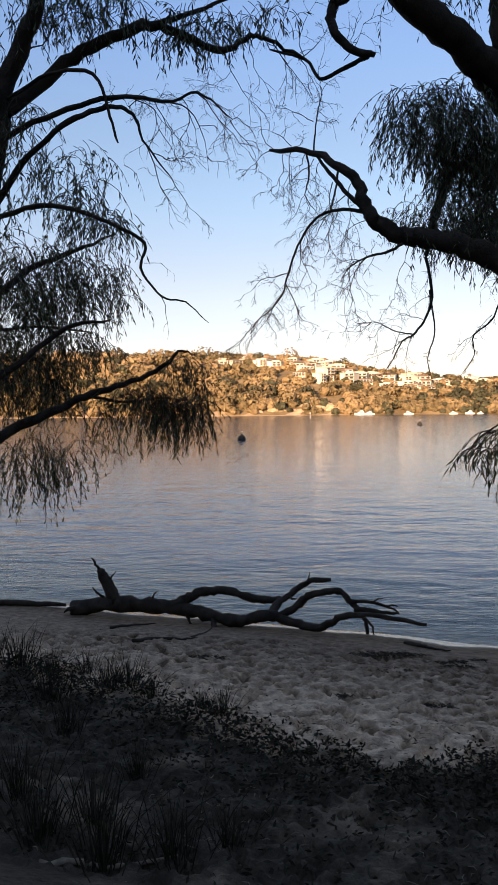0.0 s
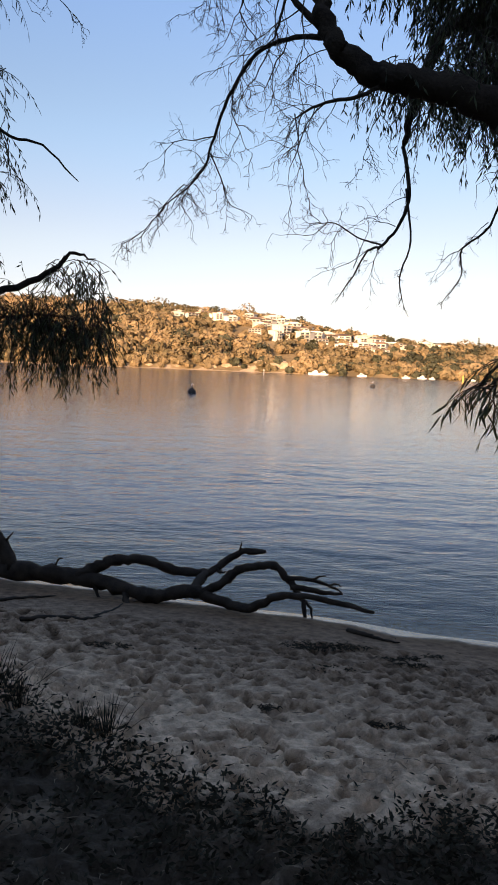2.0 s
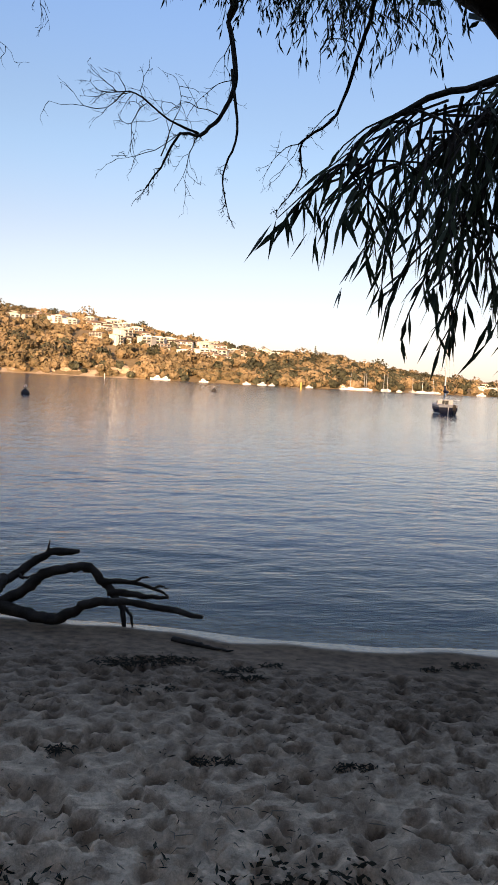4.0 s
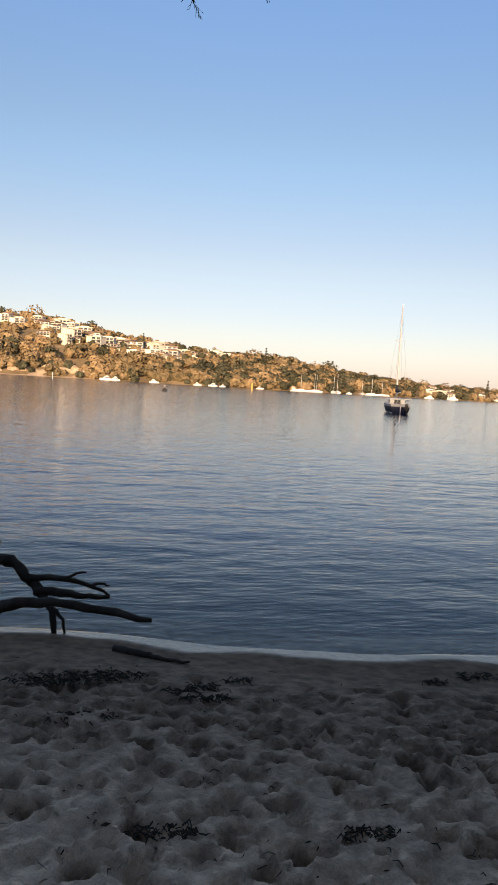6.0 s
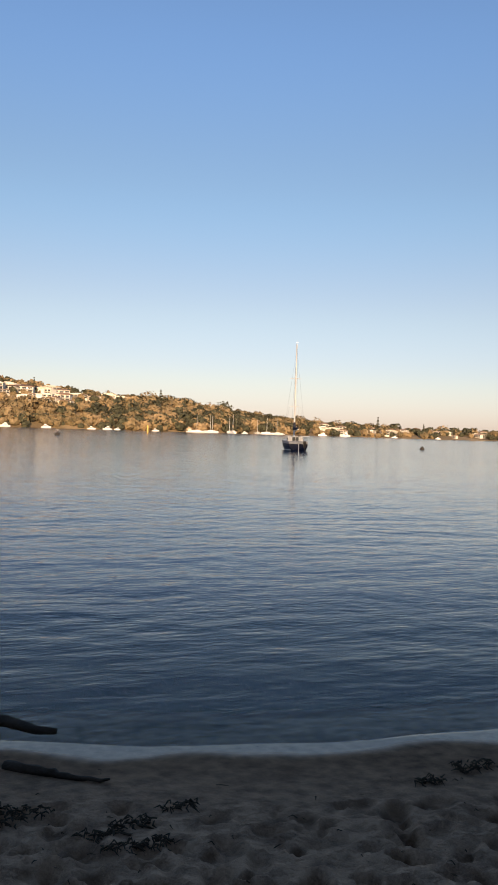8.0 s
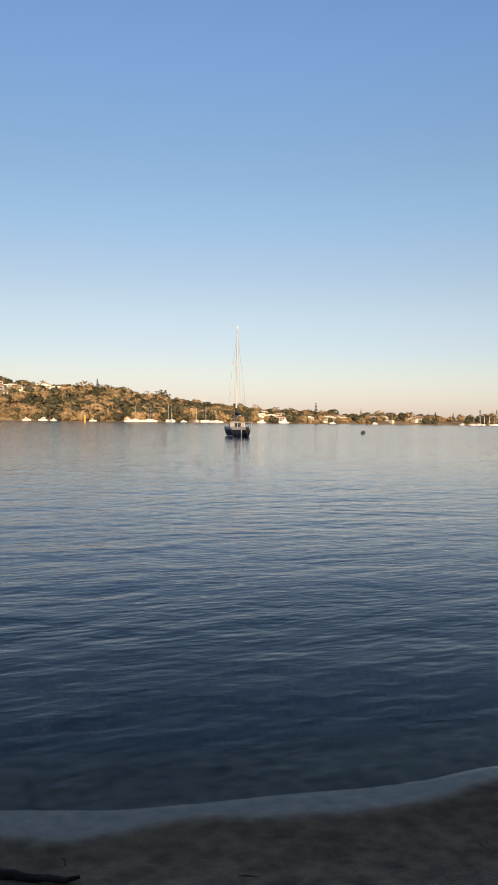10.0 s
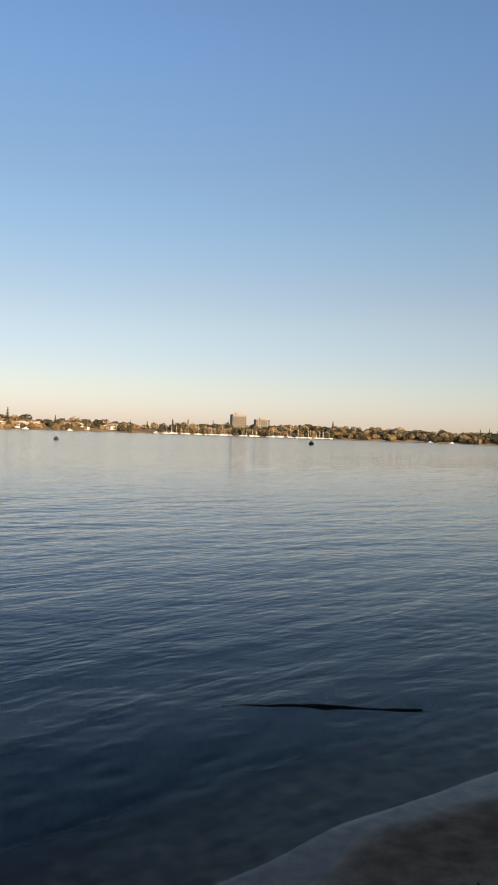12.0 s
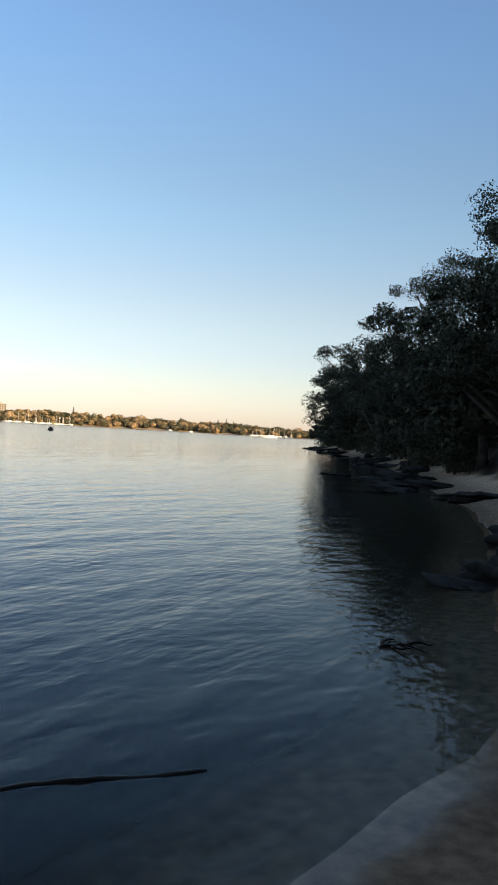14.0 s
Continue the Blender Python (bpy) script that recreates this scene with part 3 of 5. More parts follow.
def house(variant):
    """A two-storey house: walls, low roof, windows, balcony with rail."""
    w, dpt, h = ((13, 9, 6.4), (10, 8, 6.0), (15, 9, 5.2), (11, 9, 8.6))[variant]
    ob = thing("house", ("cream rendered two-storey house with a flat roof", "pale two-storey house with a hipped tile roof", "long white low house with a wide terrace", "tall cream house of three storeys with balconies")[variant], "house", "houses on the far hill")
    walls = Shape().box((-w / 2, -dpt / 2, -3), (w / 2, dpt / 2, h))
    if variant in (0, 3):
        walls.box((-w / 2 + 1, -dpt / 2 - 1.4, -3), (-w / 2 + 4.5, -dpt / 2 + 0.1, h - 1.2))
    part("wall", walls, RENDER_WALL, ob)
    roof = Shape()
    if variant in (1, 2):
        o, rise = 0.7, 2.0 if variant == 1 else 1.4
        roof.loft([[(-w / 2 - o, -dpt / 2 - o, h), (w / 2 + o, -dpt / 2 - o, h), (w / 2 + o, dpt / 2 + o, h), (-w / 2 - o, dpt / 2 + o, h)],
                   [(-w / 2 - o, -dpt / 2 - o, h + 0.25), (w / 2 + o, -dpt / 2 - o, h + 0.25), (w / 2 + o, dpt / 2 + o, h + 0.25), (-w / 2 - o, dpt / 2 + o, h + 0.25)],
                   [(-w / 4, -0.2, h + rise), (w / 4, -0.2, h + rise), (w / 4, 0.2, h + rise), (-w / 4, 0.2, h + rise)]])
    else:
        roof.box((-w / 2 - 0.5, -dpt / 2 - 0.8, h), (w / 2 + 0.5, dpt / 2 + 0.5, h + 0.4)).box((-w / 6, -dpt / 4, h + 0.4), (w / 3, dpt / 4, h + 1.5))
    part("roof", roof, ROOF_TILE if variant in (1, 2) else RENDER_WALL, ob)
    storeys = 3 if variant == 3 else 2
    for s in range(storeys):
        z, k = s * (h / storeys) + 0.5, 4 if w > 12 else 3
        for i in range(k):
            x = -w / 2 + w * (i + 0.5) / k
            if variant in (0, 3) and x < -w / 2 + 4.6:
                continue
            win = part("window", Shape().box((x - w / k * 0.36, -dpt / 2 - 0.06, z), (x + w / k * 0.36, -dpt / 2 + 0.1, z + h / storeys * 0.62)), WINDOW_GLASS, ob)
            part("sill", Shape().box((x - w / k * 0.4, -dpt / 2 - 0.22, z - 0.15), (x + w / k * 0.4, -dpt / 2 + 0.05, z)), RENDER_WALL, win)
        if s:
            bal = Shape().box((-w / 2 + 4.7 if variant in (0, 3) else -w / 2, -dpt / 2 - 1.7, z - 0.75), (w / 2, -dpt / 2 - 0.05, z - 0.5))
            part("balcony", bal, CONCRETE, ob)
            part("balcony_rail", Shape().box((-w / 2 + 4.7 if variant in (0, 3) else -w / 2, -dpt / 2 - 1.7, z + 0.35), (w / 2, -dpt / 2 - 1.6, z + 0.45)), ALLOY, ob)
    return ob


def build_houses():
    kinds = [house(v) for v in range(4)]
    used = set()
    rng = random.Random(5)
    spots = [(-5.9, 0.96), (-5.0, 0.93), (-4.1, 0.97), (-2.6, 0.92), (-2.2, 0.78), (-1.0, 0.97), (-0.3, 0.84), (0.3, 0.95), (0.2, 0.72), (0.9, 0.85), (1.4, 0.62), (1.5, 0.97), (2.2, 0.9),
             (2.9, 0.80), (3.3, 0.95), (3.0, 0.62), (3.8, 0.72), (4.6, 0.86), (5.6, 0.78), (6.0, 0.55), (6.6, 0.62), (7.1, 0.50), (7.4, 0.70), (7.9, 0.60), (8.1, 0.88), (8.8, 0.78), (9.6, 0.92), (10.6, 0.86), (11.4, 0.96), (12.3, 0.9), (13.2, 0.95), (16.1, 0.42), (16.8, 0.5)]
    spots += [(rng.uniform(-0.5, 9.5), rng.uniform(0.45, 0.98)) for _ in range(26)] + [(rng.uniform(-6.3, 3.0), rng.uniform(0.8, 1.0)) for _ in range(12)]
    spots += [(rng.uniform(26.5, 38), rng.uniform(0.1, 0.75)) for _ in range(34)] + [(rng.uniform(38, 58), rng.uniform(0.15, 0.8)) for _ in range(14)]
    for n, (az, u) in enumerate(spots):
        x, y, z = (float(v) for v in far_place(np.array(az), np.array(u)))
        v = rng.choice((0, 1, 2, 3, 0, 2)) if az < 20 else rng.choice((1, 1, 2, 0))
        m = pose(x, y, z + 0.4, 0, 0, -az + rng.uniform(-40, 40))
        size = rng.uniform(0.52, 0.84) if az < 14 else rng.uniform(0.5, 0.75)
        if v in used:
            ob = copy_thing(kinds[v], m)
        else:
            ob, _ = kinds[v], used.add(v)
            ob.matrix_basis = m
        ob.scale = (size * rng.uniform(1.0, 1.35), size, size * rng.uniform(0.75, 1.0))


def build_towers():
    for az, u, w, h, label in ((46.9, 0.75, 21, 22.5, "grey eight-storey apartment tower on the far shore"), (48.6, 0.85, 21, 14.5, "lower grey apartment block beside the tower")):
        x, y, z = (float(v) for v in far_place(np.array(az), np.array(u)))
        ob = thing("apartment_building", label, "building", at=(x, y, z), turn=-az + 14)
        part("wall", Shape().box((-w / 2, -8, -2), (w / 2, 8, h)), CONCRETE, ob)
        part("roof", Shape().box((-w / 2 - 0.4, -8.4, h), (w / 2 + 0.4, 8.4, h + 0.5)).box((-4, -3, h + 0.5), (5, 3, h + 3)), CONCRETE, ob)
        for s in range(int(h / 2.9)):
            part("balcony", Shape().box((-w / 2, -9.2, s * 2.9 - 0.1), (w / 2, -8, s * 2.9 + 0.15)), CONCRETE, ob)
            for i in range(6):
                xx = -w / 2 + w * (i + 0.5) / 6
                part("window", Shape().box((xx - w / 6 * 0.36, -8.06, s * 2.9 + 0.5), (xx + w / 6 * 0.36, -7.9, s * 2.9 + 2.3)), WINDOW_GLASS, ob)


def rock_mesh(seed, size, flat=0.6, rough=0.35, sub=3):
    bm = bmesh.new()
    bmesh.ops.create_icosphere(bm, subdivisions=sub, radius=1)
    off = Vector((seed * 13.7, seed * 5.1, seed * 2.3))
    for v in bm.verts:
        d = noise.noise(v.co * 1.1 + off) * rough + noise.noise(v.co * 2.9 + off) * rough * 0.5 + noise.noise(v.co * 7 + off) * rough * 0.2
        v.co = Vector((v.co.x * size[0], v.co.y * size[1], v.co.z * size[2] * flat)) * (1 + d)
    me = bpy.data.meshes.new("rock")
    bm.to_mesh(me)
    bm.free()
    return me


def build_cliffs():
    rng = random.Random(9)
    meshes = [rock_mesh(k + 40, (6, 3, 4.2), 0.8, 0.5) for k in range(4)]
    for az, u, s in ((-4.2, 0.03, .5), (-2.4, .03, .8), (-1.7, .04, 1.0), (-1.1, 0.03, .7), (-0.5, .02, .7), (0.0, 0.06, 1.0), (0.5, .09, .8), (1.1, 0.05, 1.3), (1.6, 0.05, 1.2), (1.5, .1, .8), (2.3, .03, .8), (2.9, .03, .7), (-3.4, .02, .5), (3.8, .02, .45), (-6, .015, .5), (-8, .015, .5), (-10, .015, .5), (5.4, .02, .45), (17.2, .05, .7)):
        x, y, z = (float(v) for v in far_place(np.array(az), np.array(u)))
        ob = part("cliff_rock", rng.choice(meshes), LIMESTONE)
        ob.matrix_basis = pose(x, y, z, 0, 0, -az + rng.uniform(-20, 20)) @ Matrix.Diagonal((0.65 * s, 0.7 * s, 0.8 * s * rng.uniform(.7, 1.1), 1))
        tagged(ob, "pale limestone outcrop at the foot of the far hill", "rock", "limestone outcrops")


def hull_rings(length, beam, height, keel=-0.3, stations=9, transom=0.75, sheer=0.25):
    """Rings of a boat's hull from stern (-) to bow (+) along y."""
    rings = []
    for i in range(stations):
        f = i / (stations - 1)
        half = beam / 2 * min(1.0, transom + 0.9 * f) * (1 - max(0, (f - 0.5) / 0.5) ** 2.2)
        top = height * (1 + sheer * f * f)
        y = -length / 2 + length * f
        half = max(half, 0.03)
        rings.append([(-half, y, top), (-half * 0.97, y, top * 0.5), (-half * 0.8, y, 0.03), (-half * 0.3, y, keel), (half * 0.3, y, keel), (half * 0.8, y, 0.03), (half * 0.97, y, top * 0.5), (half, y, top)])
    return rings


def hull_shape(length, beam, height, **more):
    s, rings = Shape(), hull_rings(length, beam, height, **more)
    s.loft(rings)
    s.f.append(tuple(range(8)))
    return s, rings


def build_yacht():
    """The moored sloop, its stern to the beach."""
    yacht = thing("sailboat", "moored dark blue sloop with bare mast and white stripe", "sailboat", at=(37.0, 82.8, 0), turn=-19)
    beam, length, high = 2.5, 8.2, 0.86
    low, rings = hull_shape(length, beam, high)
    part("hull", low, HULL_BLUE, yacht, "navy blue hull", smooth=False)
    band = Shape()
    band.loft([[(x * 1.012, y - 0.02, z) for x, y, z in ((r[0][0], r[0][1], r[0][2] * 0.80), (r[0][0], r[0][1], r[0][2] + 0.05), (r[7][0], r[7][1], r[7][2] + 0.05), (r[7][0], r[7][1], r[7][2] * 0.80))] for r in rings])
    b = len(band.v) - 4
    band.f += [(0, 1, 2, 3), (b, b + 3, b + 2, b + 1)]
    part("gunwale", band, GREY_DECK, yacht, "pale grey gunwale and deck")
    part("boot_stripe", Shape().loft([[(x * 1.01, y - 0.015, z) for x, y, z in (r[2], (r[2][0] * 1.03, r[2][1], 0.13), (r[5][0] * 1.03, r[5][1], 0.13), r[5])] for r in rings], close=False), GELCOAT, yacht)
    cabin = Shape().loft([[(-0.85, -0.9, high), (0.85, -0.9, high), (0.6, 2.3, high + 0.1), (-0.6, 2.3, high + 0.1)], [(-0.72, -0.85, high + 0.55), (0.72, -0.85, high + 0.55), (0.45, 1.9, high + 0.4), (-0.45, 1.9, high + 0.4)]])
    cabin.f.append((4, 5, 6, 7))
    cab = part("cabin", cabin, GREY_DECK, yacht, "pale grey coachroof")
    for s in (-1, 1):
        part("porthole", Shape().box((s * 0.76 - 0.03, -0.4, high + 0.2), (s * 0.76 + 0.03, 0.5, high + 0.38)), WINDOW_GLASS, cab)
    part("hatch", Shape().box((-0.32, -0.94, high - 0.05), (0.32, -0.86, high + 0.5)), WINDOW_GLASS, cab)
    mast = part("mast", Shape().tube([(0, 0.6, high + 0.2), (0, 0.6, 6), (0, 0.6, 11.35)], [0.09, 0.085, 0.06], 8), ALLOY, yacht)
    for z in (4.6, 7.6):
        part("spreader", Shape().tube([(-0.62, 0.55, z), (0, 0.6, z + 0.05), (0.62, 0.55, z)], [0.02, 0.03, 0.02], 5), ALLOY, mast)
    part("masthead", Shape().tube([(0, 0.6, 11.35), (0, 0.6, 11.75)], [0.015, 0.01], 5).box((-0.12, 0.55, 11.45), (0.12, 0.6, 11.48)), ALLOY, mast)
    part("boom", Shape().tube([(0, 0.5, 2.05), (0, -1.4, 2.1), (0, -3.2, 2.15)], [0.05, 0.05, 0.045], 6), ALLOY, yacht)
    part("sail_cover", Shape().tube([(0, 0.62, 2.9), (0, 0.45, 2.3), (0, -0.8, 2.3), (0, -2.2, 2.27), (0, -3.1, 2.24)], [0.13, 0.2, 0.17, 0.13, 0.06], 8), CANVAS, yacht, "dark furled sail cover")
    for a, bb in (((-1.25, 0.3, high), (0, 0.6, 10.9)), ((1.25, 0.3, high), (0, 0.6, 10.9)), ((0, -4.15, high), (0, 0.6, 11.3)), ((0, 4.1, high + 0.3), (0, 0.6, 11.1)), ((-1.2, 0.9, high), (-0.6, 0.55, 4.6)), ((1.2, 0.9, high), (0.6, 0.55, 4.6))):
        part("stay", Shape().tube([a, bb], [0.006, 0.006], 4), CANVAS, yacht)
    for x in (-1.05, -0.35, 0.35, 1.05):
        part("stanchion", Shape().tube([(x, -4.05, high), (x, -4.05, high + 0.62)], [0.015, 0.015], 5), ALLOY, yacht)
    part("pushpit_rail", Shape().tube([(-1.2, -2.6, high + 0.6), (-1.1, -4.05, high + 0.62), (1.1, -4.05, high + 0.62), (1.2, -2.6, high + 0.6)], [0.016] * 4, 5), ALLOY, yacht)
    part("outboard", Shape().box((0.45, -4.5, 0.35), (0.75, -4.2, 1.0)).tube([(0.6, -4.35, 0.4), (0.6, -4.4, -0.3)], [0.07, 0.05], 6), BUOY_DARK, yacht, "dark outboard motor")
    part("rudder", Shape().box((-0.03, -4.45, -0.4), (0.03, -4.2, 0.7)), GELCOAT, yacht)


def build_motorboats():
    first = None
    rng = random.Random(3)
    for az, off, s in ((3.9, 8, 1.25), (4.5, 10, 1.1), (7.3, 12, 1.0), (10.4, 18, .85), (11.5, 14, 1.0), (12.2, 14, .7), (14.9, 30, .8), (17.4, 10, 1.0), (18.9, 14, .8), (20.2, 18, .7), (21.3, 12, .8), (22.6, 14, .7), (24.0, 14, .7), (26.9, 10, 1.3), (28.5, 14, 1.6), (32, 14, 1), (35, 14, 1), (41, 14, 1.2), (60.5, 60, 1.2), (62, 100, 1.0)):
        r = float(np.interp(az, RANGE_AZ, RANGE_M)) - off
        m = pose(HUB[0] + r * math.sin(radians(az)), HUB[1] + r * math.cos(radians(az)), 0, 0, 0, -az + rng.choice((70, 100, 250, 280)))
        if first is None:
            first = ob = thing("motorboat", "white cabin cruiser moored below the far hill", "boat", "boats along the far shore")
            part("hull", hull_shape(11, 3.6, 1.5)[0], GELCOAT, first)
            part("cabin", Shape().loft([[(-1.4, -3, 1.4), (1.4, -3, 1.4), (1.0, 3, 1.6), (-1.0, 3, 1.6)], [(-1.3, -2.6, 3.1), (1.3, -2.6, 3.1), (0.9, 1.5, 3.0), (-0.9, 1.5, 3.0)]]).box((-1.3, -2.6, 3.1), (1.3, 0.9, 3.22)), GELCOAT, first)
            part("window_band", Shape().box((-1.42, -2.3, 2.2), (1.42, 0.8, 2.7)), WINDOW_GLASS, first)
            part("flybridge", Shape().box((-0.9, -2, 3.22), (0.9, 0.2, 4.1)), GELCOAT, first)
        else:
            ob = copy_thing(first, m)
        ob.matrix_basis = m @ Matrix.Diagonal((0.52 * s, 0.52 * s, 0.52 * s, 1))


def build_marina():
    first = None
    rng = random.Random(17)
    az = [rng.uniform(41.5, 53.5) for _ in range(44)] + [rng.uniform(16, 24) for _ in range(8)] + [rng.uniform(66, 69.5) for _ in range(10)]
    for a in az:
        r = float(np.interp(a, RANGE_AZ, RANGE_M)) - rng.uniform(6, 30)
        m = pose(HUB[0] + r * math.sin(radians(a)), HUB[1] + r * math.cos(radians(a)), 0, 0, 0, rng.uniform(0, 360))
        if first is None:
            first = ob = thing("yacht", "white moored yacht with a bare mast far off", "sailboat", "yachts in the far marina")
            part("hull", hull_shape(10, 3.0, 1.3)[0], GELCOAT, first)
            part("cabin", Shape().box((-0.8, -1.5, 1.2), (0.8, 2, 1.9)), GELCOAT, first)
            part("mast", Shape().tube([(0, 0.6, 1.2), (0, 0.6, 12.5)], [0.12, 0.09], 5), ALLOY, first)
        else:
            ob = copy_thing(first, m)
        ob.matrix_basis = m @ Matrix.Diagonal((1, 1, rng.uniform(0.75, 1.1), 1))
    ob = copy_thing(first, pose(520, 219, 0, 0, 0, 40))
    ob["label"] = "lone white yacht moored off the far point"


def build_buoys():
    first = None
    for x, y, r in ((-5.7, 78.0, 0.42), (21.4, 147.5, 0.50), (66.0, 102.0, 0.36), (138.0, 113.0, 0.62)):
        if first is None:
            first = ob = thing("mooring_buoy", "dark weathered round mooring buoy afloat", "buoy", "mooring buoys")
            part("float", Shape().loft([[(rr * math.cos(a), rr * math.sin(a), z) for a in np.arange(0, 6.28, 0.45)] for z, rr in ((-0.6, 0.3), (-0.3, 0.85), (0.1, 1.0), (0.5, 0.88), (0.85, 0.5), (1.0, 0.14), (1.35, 0.12), (1.4, 0.02))]), BUOY_DARK, first, smooth=True)
            part("ring", Shape().tube([(0.25 * math.cos(a), 0, 1.55 + 0.25 * math.sin(a)) for a in np.arange(0, 6.4, 0.5)], [0.05] * 13, 5), ALLOY, first)
        else:
            ob = copy_thing(first, Matrix.Identity(4))
        ob.matrix_basis = pose(x, y, 0, 4, 3, x) @ Matrix.Diagonal((r, r, r * 1.15, 1))
    for name, az, r, tall, mat, label in (("channel_marker", 14.3, 300, 3.0, YELLOW, "yellow channel marker pile with a topmark"), ("marker_pole", 0.2, 300, 2.3, GELCOAT, "white marker pole standing in the river")):
        x, y = HUB[0] + r * math.sin(radians(az)), HUB[1] + r * math.cos(radians(az))
        ob = thing(name, label, "marker", at=(x, y, 0))
        part("pile", Shape().tube([(0, 0, -3), (0, 0, tall * 0.7)], [0.32 if mat is YELLOW else 0.12] * 2, 10), mat, ob)
        part("topmark", Shape().tube([(0, 0, tall * 0.7), (0, 0, tall * 0.85), (0, 0, tall)], [0.42, 0.36, 0.1] if mat is YELLOW else [0.2, 0.2, 0.05], 10), mat, ob)


build_far_land()
build_far_beach()
build_far_woods()
build_pines()
build_cliffs()
build_houses()
build_towers()
build_yacht()
build_motorboats()
build_marina()
build_buoys()


# ---------------------------------------------------------------- the driftwood and things by the water
def smooth_line(pts, n=4):
    """Catmull-Rom points through pts."""
    p = [Vector(q) for q in pts]
    p = [p[0] * 2 - p[1]] + p + [p[-1] * 2 - p[-2]]
    out = []
    for i in range(1, len(p) - 2):
        for k in range(n):
            t = k / n
            out.append(0.5 * ((2 * p[i]) + (p[i + 1] - p[i - 1]) * t + (2 * p[i - 1] - 5 * p[i] + 4 * p[i + 1] - p[i + 2]) * t * t + (3 * p[i] - p[i - 1] - 3 * p[i + 1] + p[i + 2]) * t**3))
    return out + [p[-2]]


def limb(pts, r0, r1, sides=8, n=4, lump=0.12, seed=1, power=1.0, wob=0.0, slim=1.0):
    rng = random.Random(seed)
    line = smooth_line(pts, n)
    if wob:
        line = [q + Vector((rng.uniform(-wob, wob), rng.uniform(-wob, wob), rng.uniform(-wob, wob))) for q in line]
    m = len(line) - 1
    r0, r1 = r0 * slim, r1 * slim
    radii = [r0 + (r1 - r0) * (i / m) ** power for i in range(m + 1)]
    radii[-1], radii[-2] = radii[-1] * 0.65, radii[-2] * 0.95
    return Shape().tube(line, radii, sides, True, lump, rng)


